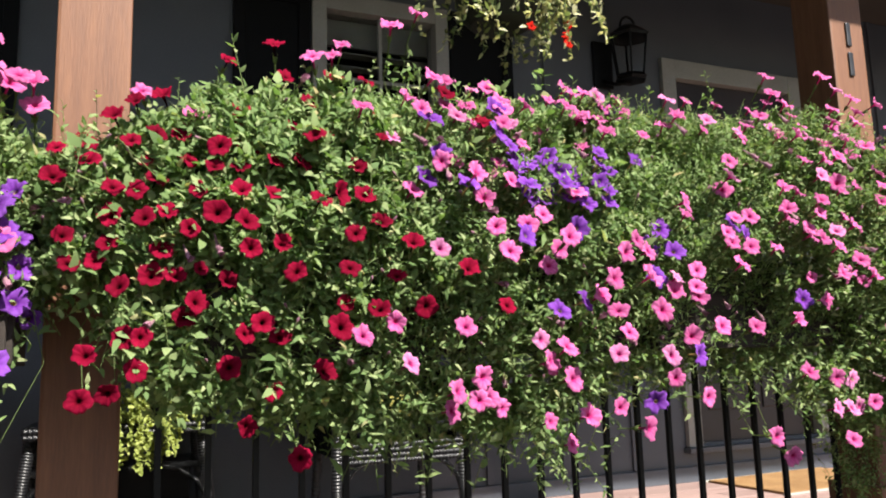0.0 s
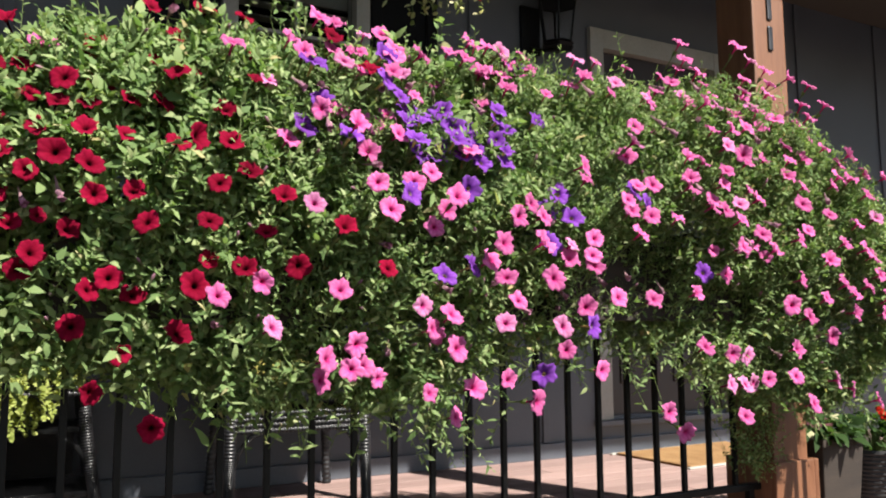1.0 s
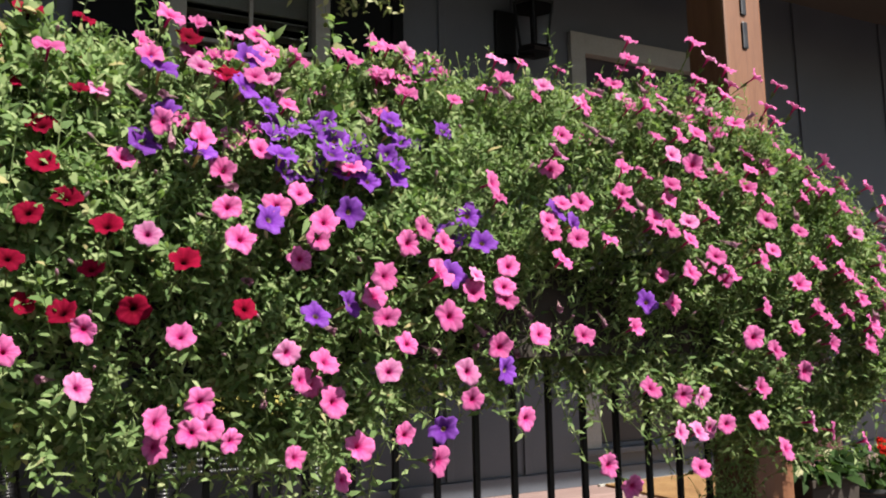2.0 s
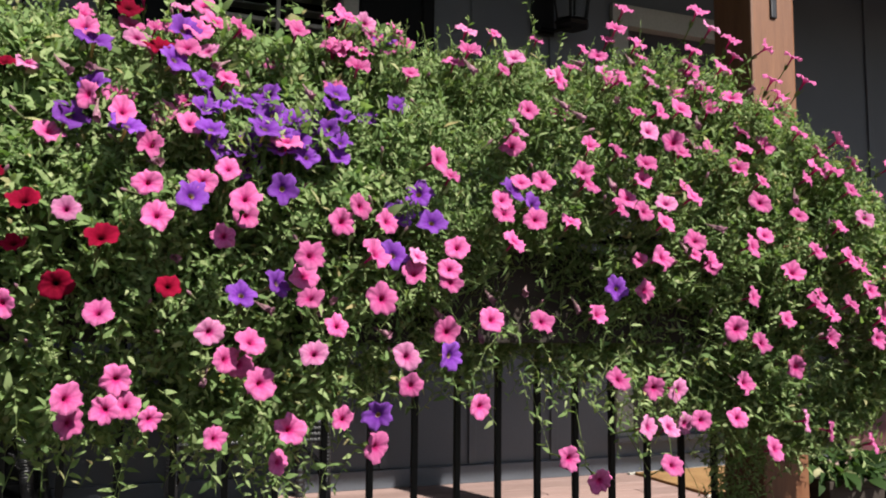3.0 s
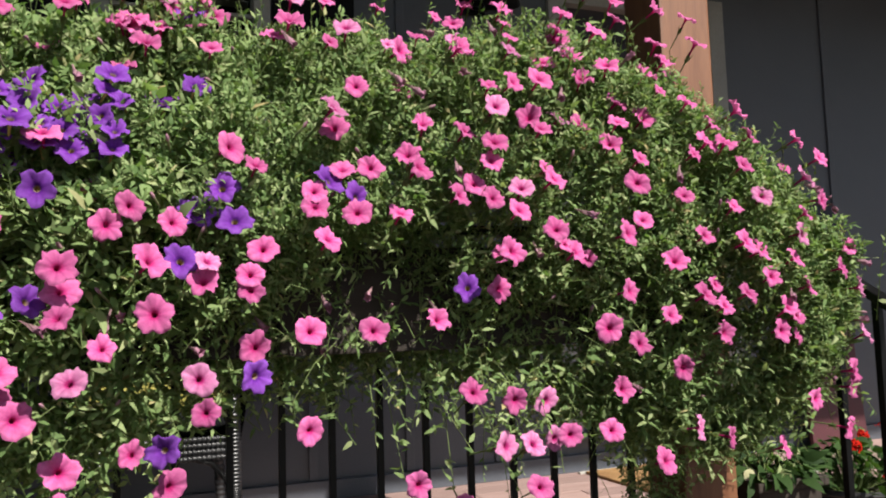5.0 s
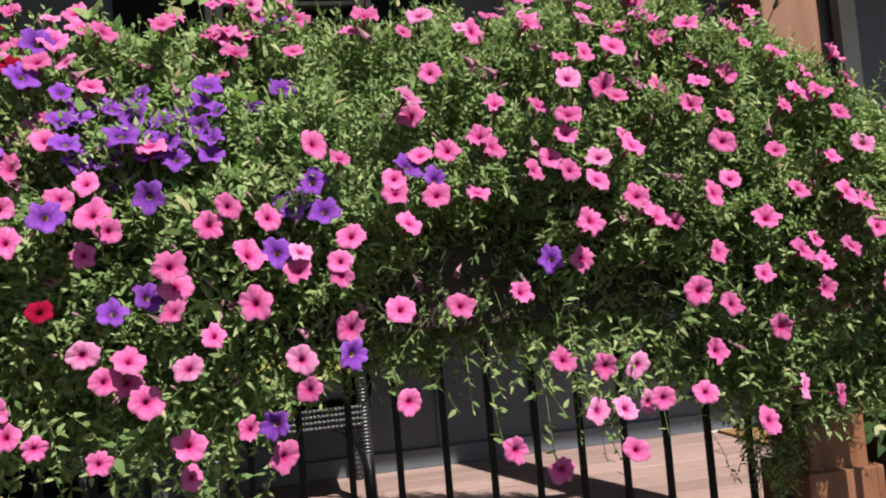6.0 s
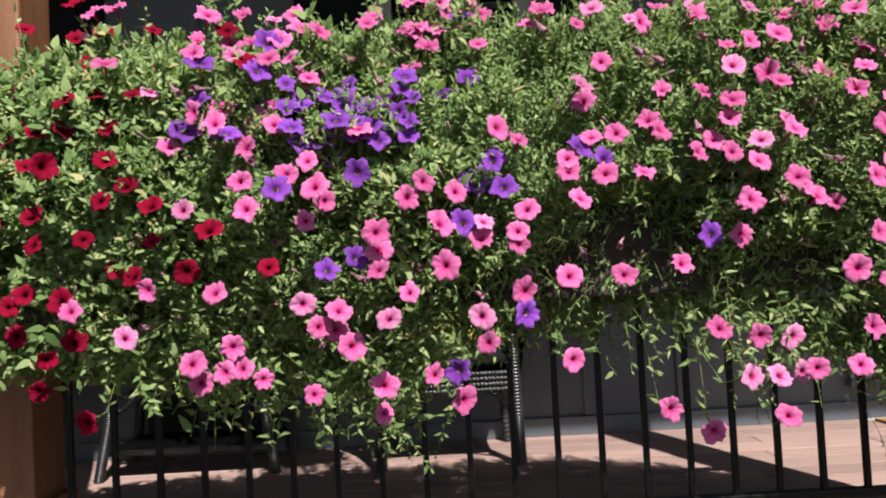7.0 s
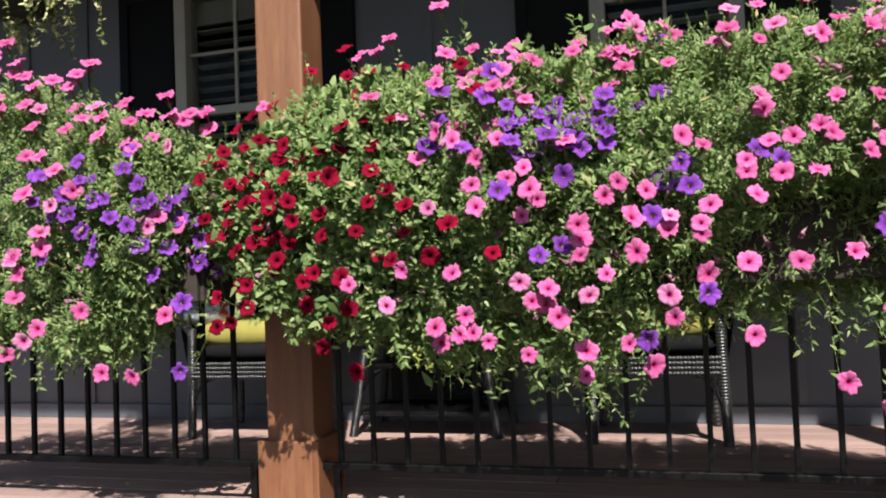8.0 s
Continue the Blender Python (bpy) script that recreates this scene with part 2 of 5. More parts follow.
def lathe(profile, sides=24, centre=(0, 0, 0), bm=None, cap=True):
    """A turned form: profile of (radius, height)."""
    bm = bm or bmesh.new()
    c = Vector(centre)
    rings = [[bm.verts.new(c + Vector((r * math.cos(2 * math.pi * k / sides), r * math.sin(2 * math.pi * k / sides), z))) for k in range(sides)] for r, z in profile]
    for a, b in zip(rings, rings[1:]):
        for k in range(sides):
            bm.faces.new((a[k], a[(k + 1) % sides], b[(k + 1) % sides], b[k]))
    if cap:
        bm.faces.new(rings[0][::-1])
        bm.faces.new(rings[-1])
    return bm


def cushion(w, d, h, puff=0.5, n=10):
    """A stuffed pad round the origin, standing on z = 0."""
    bm = bmesh.new()
    bmesh.ops.create_grid(bm, x_segments=n, y_segments=n, size=0.5)
    top = list(bm.verts)
    low = {}
    for v in top:
        u, t = abs(v.co.x) * 2, abs(v.co.y) * 2
        k = ((1 - u ** 4) * (1 - t ** 4)) ** 0.5
        pinch = 1 - 0.06 * (u * t) ** 2
        low[v] = bm.verts.new((v.co.x * w * pinch, v.co.y * d * pinch, h * 0.5 - h * 0.5 * k))
        v.co = Vector((v.co.x * w * pinch, v.co.y * d * pinch, h * 0.5 + h * 0.5 * k))
    for f in list(bm.faces):
        bm.faces.new([low[v] for v in reversed(f.verts)])
    bmesh.ops.remove_doubles(bm, verts=bm.verts, dist=0.0005)
    return bm


def bulk(name, verts, faces, material, parent, label=""):
    """A mesh of very many small pieces."""
    me = bpy.data.meshes.new(name)
    me.from_pydata([tuple(v) for v in verts], [], [tuple(int(i) for i in f) for f in faces])
    me.materials.append(material)
    me.shade_smooth()
    ob = new(name, me)
    ob.parent = parent
    return tagged(ob, label, kind="stuff")


# ---- plan: porch floor at FLOOR, house wall face at WALL, railing line at RAIL ----
FLOOR, WALL, RAIL, CEILING, EAVE = -0.16, 3.75, 2.1, 2.9, 1.08
WEST, EAST = -4.2, 7.0

ground = bmesh.new()
bmesh.ops.create_grid(ground, x_segments=60, y_segments=60, size=120)
for v in ground.verts:
    v.co.z = -0.82 + 0.03 * noise.noise(v.co * 0.2)
tagged(part("ground", ground, EARTH), "brown gravelly ground below the raised porch", "ground", kind="structure")
tagged(part("porch_base", box(WEST, EAST, 1.84, WALL + 0.1, -0.85, FLOOR - 0.045, 0.006), BOXWOOD), "dark shaded base under the porch boards", "porch base", kind="structure")
floor = tagged(part("floor", box(WEST, EAST, 1.84, WALL + 0.1, FLOOR - 0.044, FLOOR - 0.026, 0), BOXWOOD), "porch floor of rosy weathered boards, half in sun", "floor", kind="structure")
# unseen overhead: height and eave chosen to shade the wall down to its foot
tagged(part("ceiling", box(WEST, EAST + 5, EAVE, WALL + 1.0, CEILING, CEILING + 0.12, 0.01), CEIL), "brown boarded porch ceiling out of view, its eave set to bound the sun", "ceiling", kind="structure")
tagged(part("beam", box(WEST, EAST + 5, 2.04, 2.22, CEILING - 0.24, CEILING - 0.003, 0.008), CEIL), "heavy wooden porch beam over the posts, out of view", "beam", kind="structure")

# windows: (left edge, right edge, sill, head) of the outer frame; door the same
W1, W2, DOOR = (0.77, 1.52, 0.72, 2.46), (-1.70, -0.93, 0.72, 2.46), (2.95, 4.08, 0.03, 2.38)
wall = bmesh.new()
holes = sorted([W1, W2, DOOR])
x = WEST
for x0, x1, z0, z1 in holes:
    box(x, x0 + 0.02, WALL, WALL + 0.14, FLOOR - 0.02, CEILING, 0, wall)
    box(x0 + 0.02, x1 - 0.02, WALL, WALL + 0.14, FLOOR - 0.02, z0 + 0.02, 0, wall)
    box(x0 + 0.02, x1 - 0.02, WALL, WALL + 0.14, z1 - 0.02, CEILING, 0, wall)
    x = x1 - 0.02
box(x, EAST, WALL, WALL + 0.14, FLOOR - 0.02, CEILING, 0, wall)
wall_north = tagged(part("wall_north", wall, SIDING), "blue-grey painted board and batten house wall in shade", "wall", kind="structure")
tagged(part("baseboard", box(WEST, EAST, WALL - 0.028, WALL - 0.001, FLOOR, FLOOR + 0.085, 0.004), SKIRT), "grey painted skirting board along the wall foot", "baseboard", kind="structure")
# added sheet in the shutters' black: the room's darkness put into its colour
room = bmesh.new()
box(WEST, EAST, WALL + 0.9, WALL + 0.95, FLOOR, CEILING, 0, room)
tagged(part("dark_room_sheet", room, SHUTTER), "dark inner wall behind the windows", "wall", kind="structure")
span = box(-0.02, 0.02, -0.013, 0.0, FLOOR + 0.088, CEILING - 0.004, 0.003)
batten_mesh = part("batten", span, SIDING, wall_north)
batten_mesh.location = (1.69, WALL - 0.001, 0)
for i in range(-14, 13):
    bx = 1.69 + 0.45 * i
    if i and (bx < 4.3 or i % 2) and not any(x0 - 0.46 < bx < x1 + 0.46 for x0, x1, _, _ in (W1, W2)) and not DOOR[0] - 0.03 < bx < DOOR[1] + 0.03:
        b = new("batten", batten_mesh.data)
        b.parent, b.location = wall_north, (bx, WALL - 0.001, 0)


def window(n, spec):
    x0, x1, z0, z1 = spec
    w = empty("window_%d" % n, pose((x0 + x1) / 2, WALL, z0), "double-hung window with greige trim and louvred blind inside", "window")
    tagged(w, kind="structure")
    mid = z0 + 0.545 * (z1 - z0)
    hw = (x1 - x0) / 2
    h = z1 - z0
    f = bmesh.new()
    box(-hw, -hw + 0.075, -0.035, 0.1, 0, h, 0.004, f)
    box(hw - 0.075, hw, -0.035, 0.1, 0, h, 0.004, f)
    box(-hw + 0.075, hw - 0.075, -0.033, 0.1, h - 0.09, h, 0.004, f)
    part("window_frame", f, TRIM, w)
    part("window_sill", box(-hw - 0.03, hw + 0.03, -0.07, 0.1, -0.05, 0.0, 0.005), TRIM, w)
    s = bmesh.new()
    m = mid - z0
    box(-hw + 0.075, hw - 0.075, 0.0, 0.05, m - 0.025, m + 0.025, 0.003, s)
    box(-hw + 0.075, hw - 0.075, 0.01, 0.05, 0.0, 0.05, 0.003, s)
    for zz in (m * 0.5, (m + h - 0.09) / 2):
        box(-hw + 0.075, hw - 0.075, 0.012, 0.034, zz - 0.009, zz + 0.009, 0.002, s)
    box(-0.009, 0.009, 0.011, 0.033, 0.05, h - 0.09, 0.002, s)
    part("sash", s, TRIM, w)
    g = part("pane", box(-hw + 0.076, hw - 0.076, 0.036, 0.041, 0.05, h - 0.09, 0), GLASS, w)
    g.visible_shadow = False
    b = part("blind", box(-hw + 0.08, hw - 0.08, 0.085, 0.11, h - 0.24, h - 0.092, 0.004), BLIND, w)
    slat = box(-hw + 0.085, hw - 0.085, -0.004, 0.004, -0.027, 0.027, 0.002)
    first = part("slat", slat, BLIND, b)
    first.matrix_basis = pose(0, 0.1, h - 0.28, 80, 0, 0)
    z = h - 0.28 - 0.072
    while z > 0.05:
        o = new("slat", first.data)
        o.parent, o.matrix_basis = b, pose(0, 0.1, z, 80, 0, 0)
        z -= 0.072
    for side in (-1, 1):
        c = side * (hw + 0.2)
        p = empty("shutter", pose((x0 + x1) / 2 + c, WALL, z0), "black painted wooden window shutter, open against the wall", "shutter", "window shutters")
        f = bmesh.new()
        box(-0.19, -0.13, -0.035, -0.004, -0.02, h, 0.003, f)
        box(0.13, 0.19, -0.035, -0.004, -0.02, h, 0.003, f)
        for za, zb in ((-0.02, 0.08), (h * 0.5 - 0.04, h * 0.5 + 0.04), (h - 0.09, h)):
            box(-0.13, 0.13, -0.034, -0.004, za, zb, 0.003, f)
        part("frame", f, SHUTTER, p)
        ps = bmesh.new()
        box(-0.13, 0.13, -0.02, -0.005, 0.08, h * 0.5 - 0.04, 0, ps)
        box(-0.13, 0.13, -0.02, -0.005, h * 0.5 + 0.04, h - 0.09, 0, ps)
        part("panel", ps, SHUTTER, p)


window(1, W1)
window(2, W2)

# front door on a raised sill
x0, x1, z0, z1 = DOOR
door = tagged(empty("door_1", pose((x0 + x1) / 2, WALL, z0), "dark maroon panelled front door in a greige frame, closed", "door"), kind="structure")
hw, h = (x1 - x0) / 2, z1 - z0
f = bmesh.new()
box(-hw, -hw + 0.1, -0.03, 0.1, 0, h, 0.004, f)
box(hw - 0.1, hw, -0.03, 0.1, 0, h, 0.004, f)
box(-hw + 0.1, hw - 0.1, -0.028, 0.1, h - 0.12, h, 0.004, f)
part("door_frame", f, TRIM, door)
part("door_sill", box(-hw - 0.02, hw + 0.02, -0.06, 0.1, -0.03, 0.0, 0.004), SKIRT, door)
leaf = part("door_leaf", box(-hw + 0.1, hw - 0.1, 0.03, 0.075, 0.0, h - 0.12, 0.003), DOORRED, door)
for px in (-0.21, 0.21):
    for za, zb in ((0.2, 0.85), (1.0, h - 0.28)):
        part("panel", box(px - 0.15, px + 0.15, 0.02, 0.032, za, zb, 0.008), DOORRED, leaf)
part("door_handle", lathe([(0.012, 0), (0.012, 0.03), (0.03, 0.04), (0.032, 0.06), (0.015, 0.07)], 16), METAL, leaf).matrix_basis = pose(-0.38, 0.03, 0.95, 90, 0, 0)


# ---- posts, railing ----
def post(cx, cy):
    p = empty("post", pose(cx, cy, FLOOR), "square stained cedar porch post with a boarded foot", "post", "porch posts")
    part("shaft", box(-0.0875, 0.0875, -0.0875, 0.0875, 0.0, CEILING - 0.245 - FLOOR, 0.009), WOOD, p)
    for a in range(4):
        b = part("foot_board", box(-0.112, 0.09, -0.112, -0.0885, 0.0, 0.235, 0.005), WOOD, p)
        b.matrix_basis = pose(0, 0, 0.001, 0, 0, 90 * a)
    return p


post(-0.175, 2.166)
post(2.465, 2.132)
# plain bars stand in for the digits of the house number
for z in (1.63, 1.75):
    bar = part("house_number_bar", box(-0.012, 0.012, -0.008, 0.0, -0.048, 0.048, 0.005), METAL)
    bar.location = (2.465, 2.0445, z)
    tagged(bar, "dark metal bar on the stained post, in place of a house number", "metal bar", "metal bars on the post")


def railing(x0, x1, first, step, label):
    r = empty("railing", pose(0, RAIL, 0), label, "railing", "porch railings")
    part("top_rail", box(x0, x1, -0.022, 0.022, 0.835, 0.86, 0.006), IRON, r)
    part("bottom_rail", box(x0, x1, -0.014, 0.014, -0.024, 0.0, 0.004), IRON, r)
    rod = part("baluster", box(-0.008, 0.008, -0.008, 0.008, -0.001, 0.836, 0.002), IRON, r)
    rod.location.x = first
    n = 1
    while x0 + 0.04 < first + step * n < x1 - 0.04:
        o = new("baluster", rod.data)
        o.parent, o.location = r, (first + step * n, 0, 0)
        n += 1
    for fx in (x0 + 0.06, x1 - 0.06):
        part("foot", box(fx - 0.012, fx + 0.012, -0.012, 0.012, FLOOR, -0.023, 0.002), IRON, r)


railing(-0.075, 2.37, 0.0, 0.118, "black painted iron railing behind the flower boxes")
railing(-3.2, -0.265, -0.395, -0.1225, "black painted iron railing past the porch post")

# stair railing and steps to the path
stair = empty("stair_railing", pose(2.6, 1.76, 0), "black iron stair handrail sloping down from the porch", "stair railing")
bar = box(-0.02, 0.02, -0.66, 0.66, -0.011, 0.011, 0.005)
part("handrail", bar, IRON, stair).matrix_basis = pose(0.012, -0.565, 0.40, 31, 0, 0)
for i in range(9):
    yy = -0.04 - 0.118 * i
    top = 0.735 + 0.6 * yy
    part("baluster", box(0.002, 0.02, yy - 0.009, yy + 0.009, top - 0.86, top, 0.002), IRON, stair)
steps = bmesh.new()
for i in range(4):
    box(2.5, 4.1, 1.84 - 0.28 * (i + 1), 1.84 - 0.28 * i, -0.86, FLOOR - 0.165 * (i + 1), 0.008, steps)
tagged(part("steps", steps, BOXWOOD), "dark wooden steps down from the porch", "steps", kind="structure")


# ---- wicker furniture ----
def wrapped_leg(points, r=0.021, turns=52):
    """A leg wound with cord: a rippled bar."""
    pts = [Vector(p) for p in points]
    out, rad = [], []
    for i in range(turns * 4 + 1):
        t = i / (turns * 4) * (len(pts) - 1)
        k = min(int(t), len(pts) - 2)
        out.append(pts[k].lerp(pts[k + 1], t - k))
        rad.append(r + (-0.002, 0.001, 0.003, 0.001)[i % 4])
    return sweep(out, rad, 7)


def wicker_chair(place):
    c = empty("wicker_chair", place, "black wicker armchair with woven sides, against the wall", "chair", "wicker chairs")
    part("seat", box(-0.29, 0.29, -0.265, 0.26, 0.33, 0.384, 0.012), WICKER, c)
    for z in (0.312, 0.334, 0.356, 0.378):
        part("apron_cord", wrapped_leg([(-0.275, -0.275, z), (0.275, -0.275, z)], 0.0095, 34), CORD, c, smooth=True)
    for sx in (-1, 1):
        part("leg", wrapped_leg([(sx * 0.285, -0.27, 0.0), (sx * 0.28, -0.265, 0.2), (sx * 0.275, -0.26, 0.56)], 0.023), CORD, c, smooth=True)
        part("leg", wrapped_leg([(sx * 0.27, 0.27, 0.0), (sx * 0.25, 0.25, 0.34)], 0.02, 16), CORD, c, smooth=True)
        part("bracket", sweep([(sx * 0.275, -0.27, 0.15), (sx * 0.25, -0.27, 0.23), (sx * 0.2, -0.27, 0.29), (sx * 0.12, -0.27, 0.32)], 0.011, 8), WICKER, c)
        arm = bmesh.new()
        rows = []
        for i in range(9):
            t = i / 8
            y = -0.27 + 0.54 * t
            topz = 0.56 + 0.12 * t * t
            rows.append((arm.verts.new((sx * (0.30 - 0.01 * t), y, 0.36)), arm.verts.new((sx * (0.335 + 0.02 * t), y, topz))))
        for (a, b), (d, e) in zip(rows, rows[1:]):
            arm.faces.new((a, d, e, b))
        bmesh.ops.solidify(arm, geom=arm.faces[:], thickness=0.018)
        part("side", arm, WICKER, c)
        part("arm", sweep([(sx * 0.275, -0.285, 0.55), (sx * 0.33, -0.24, 0.575), (sx * 0.345, 0.0, 0.61), (sx * 0.345, 0.26, 0.69), (sx * 0.29, 0.3, 0.8)], [0.022, 0.028, 0.028, 0.026, 0.022], 10), WICKER, c)
    back = bmesh.new()
    grid = []
    for i in range(13):
        a = -1 + i / 6
        wide = 0.31 * a
        hgt = 0.97 - 0.22 * abs(a) ** 2.2
        grid.append([back.verts.new((wide * (1 + 0.12 * j / 5), 0.24 + 0.1 * j / 5 - 0.1 * abs(a) ** 3, 0.36 + (hgt - 0.36) * j / 5)) for j in range(6)])
    for p, q in zip(grid, grid[1:]):
        for j in range(5):
            back.faces.new((p[j], q[j], q[j + 1], p[j + 1]))
    bmesh.ops.solidify(back, geom=back.faces[:], thickness=0.022)
    part("back", back, WICKER, c)
    return c


CHAIR_R, CHAIR_L, TABLE = (1.02, 3.43), (-1.0, 3.40), (-0.08, 3.49)
wicker_chair(pose(CHAIR_R[0], CHAIR_R[1], FLOOR) @ Matrix.Diagonal((1, 0.85, 1, 1)))
wicker_chair(pose(CHAIR_L[0], CHAIR_L[1], FLOOR) @ Matrix.Diagonal((1, 0.85, 1, 1)))

table = empty("wicker_table", pose(TABLE[0], TABLE[1], FLOOR), "black wicker side table with splayed legs and a low shelf", "table")
part("top", box(-0.33, 0.33, -0.21, 0.21, 0.47, 0.515, 0.018), WICKER, table)
part("shelf", box(-0.30, 0.30, -0.17, 0.17, 0.33, 0.355, 0.012), WICKER, table)
part("low_shelf", box(-0.34, 0.34, -0.19, 0.19, 0.10, 0.125, 0.01), WICKER, table)
part("skirt", box(-0.29, 0.29, 0.16, 0.175, 0.13, 0.34, 0.004), WICKER, table)
for z in (0.478, 0.5):
    part("edge_cord", wrapped_leg([(-0.325, -0.216, z), (0.325, -0.216, z)], 0.0095, 40), CORD, table, smooth=True)
for sx in (-1, 1):
    for sy in (-1, 1):
        part("leg", wrapped_leg([(sx * 0.37, sy * 0.2, 0.0), (sx * 0.335, sy * 0.18, 0.2), (sx * 0.30, sy * 0.16, 0.48)], 0.021), CORD, table, smooth=True)
    part("bracket", sweep([(sx * 0.335, -0.185, 0.2), (sx * 0.29, -0.18, 0.28), (sx * 0.22, -0.17, 0.33)], 0.01, 8), WICKER, table)


def seat_pad(x, y, label):
    pad = part("seat_cushion", cushion(0.55, 0.46, 0.1), BLACKCLOTH, smooth=True)
    pad.location = (x, y - 0.02, FLOOR + 0.384)
    return tagged(pad, label, "cushion", "seat cushions")


for c in (CHAIR_R, CHAIR_L):
    seat_pad(*c, "flat black seat cushion on a wicker chair")
    lime = part("cushion", cushion(0.54, 0.26, 0.15), LIME, smooth=True)
    lime.matrix_world = pose(c[0] - 0.01, c[1] - 0.07, FLOOR + 0.465, 12, 0, 0)
    tagged(lime, "lime yellow stuffed cushion on a wicker chair", "cushion", "yellow cushions")
patches = empty("throw_pillow", pose(CHAIR_L[0] - 0.2, CHAIR_L[1] - 0.04, FLOOR + 0.71, 68, 0, 4), "small throw pillow with red and pale blue blossoms on white", "pillow")
part("cover", cushion(0.36, 0.34, 0.12), WHITE, patches, smooth=True)
for i, (u, v, r, m) in enumerate([(-0.1, 0.08, 0.05, REDCLOTH), (0.07, 0.09, 0.055, SKYCLOTH), (0.0, -0.02, 0.06, REDCLOTH), (-0.11, -0.09, 0.05, SKYCLOTH), (0.1, -0.1, 0.05, REDCLOTH)]):
    bm = bmesh.new()
    ring = [bm.verts.new((u + r * (1 + 0.2 * math.cos(5 * a)) * math.cos(a), v + r * (1 + 0.2 * math.cos(5 * a)) * math.sin(a), 0)) for a in (2 * math.pi * k / 20 for k in range(20))]
    for w in ring:
        q = ((1 - min(1, abs(w.co.x) / 0.18) ** 4) * (1 - min(1, abs(w.co.y) / 0.17) ** 4)) ** 0.5
        w.co.z = 0.06 + 0.06 * q + 0.002
    bm.faces.new(ring)
    part("printed_blossom", bm, m, patches)

# ---- wall lantern, sign, mat, pot ----
lamp = empty("wall_lantern", pose(2.605, WALL, 2.11) @ Matrix.Diagonal((1.2, 1.1, 1.2, 1)), "black iron wall lantern with clear glass, unlit", "wall lamp")
part("back_plate", box(-0.06, 0.05, -0.02, 0.0, 0.02, 0.26, 0.006), IRON, lamp).location.x = -0.06
part("bracket", sweep([(-0.07, -0.02, 0.05), (-0.04, -0.09, 0.02), (0.02, -0.13, 0.03)], 0.009, 8), IRON, lamp)
part("base", lathe([(0.075, 0.0), (0.085, 0.012), (0.07, 0.03)], 6, (0.02, -0.13, 0.03)), IRON, lamp)
part("roof", lathe([(0.105, 0.0), (0.11, 0.012), (0.06, 0.05), (0.02, 0.075)], 6, (0.02, -0.13, 0.245)), IRON, lamp)
part("loop", sweep([(0.02 + 0.045 * math.cos(a), -0.13, 0.30 + 0.06 * math.sin(a)) for a in (math.pi * k / 10 for k in range(11))], 0.007, 8), IRON, lamp)
for k in range(6):
    a = 2 * math.pi * k / 6
    part("corner_bar", sweep([(0.02 + 0.07 * math.cos(a), -0.13 + 0.07 * math.sin(a), 0.055), (0.02 + 0.098 * math.cos(a), -0.13 + 0.098 * math.sin(a), 0.25)], 0.0055, 6), IRON, lamp)
glass = part("glass", lathe([(0.064, 0.058), (0.09, 0.246)], 6, (0.02, -0.13, 0), cap=False), GLASS, lamp)
glass.visible_shadow = False

sign = empty("porch_sign", pose(4.62, WALL - 0.13, FLOOR, -5, 0, 0), "tall painted porch board with a starred navy head, leaning", "sign")
part("board", box(-0.2, 0.2, -0.012, 0.012, 0.0, 1.4, 0.005), MAROON, sign)
part("head", box(-0.19, 0.19, -0.017, -0.0125, 1.12, 1.38, 0.001), NAVY, sign)
for i in range(3):
    bm = bmesh.new()
    ring = [bm.verts.new((-0.11 + 0.11 * i + (0.034 if k % 2 == 0 else 0.014) * math.sin(k * math.pi / 5), -0.0185, 1.24 + (0.034 if k % 2 == 0 else 0.014) * math.cos(k * math.pi / 5))) for k in range(10)]
    bm.faces.new(ring)
    part("star", bm, STARWHITE, sign)

mat = empty("doormat", pose(3.48, 3.42, FLOOR, 0, 0, 3), "tan coir doormat with a pale edge before the door", "doormat")
part("pad", box(-0.45, 0.45, -0.27, 0.27, 0.0, 0.014, 0.004), MAT, mat)
for s in (-0.283, 0.283):
    part("edge", box(-0.48, 0.48, s - 0.012, s + 0.012, 0.0, 0.01, 0.003), MATEDGE, mat)


# ---- flower boxes hung on the railing ----
def flower_box(x0, x1):
    b = empty("flower_box", pose((x0 + x1) / 2, 1.89, 0.56), "dark wooden flower box hung on the railing, overgrown", "planter", "flower boxes")
    w = (x1 - x0) / 2
    part("front_board", box(-w, w, -0.15, -0.13, 0.0, 0.21, 0.004), PLANTER, b)
    part("back_board", box(-w, w, 0.13, 0.15, 0.0, 0.21, 0.004), PLANTER, b)
    for s in (-1, 1):
        part("end_board", box(s * w - 0.01, s * w + 0.01, -0.13, 0.13, 0.0, 0.205, 0.003), PLANTER, b)
    part("bottom_board", box(-w, w, -0.13, 0.13, 0.0, 0.018, 0.002), PLANTER, b)
    part("soil", box(-w + 0.01, w - 0.01, -0.13, 0.13, 0.02, 0.185, 0.01), SOIL, b)
    for s in (-0.6, 0.6):
        part("hook", sweep([(s * w, 0.14, 0.1), (s * w, 0.16, 0.26), (s * w, 0.18, 0.308), (s * w, 0.235, 0.308), (s * w, 0.24, 0.24)], 0.006, 6), IRON, b)


flower_box(0.07, 1.16)
flower_box(1.24, 2.26)
flower_box(-1.45, -0.3)

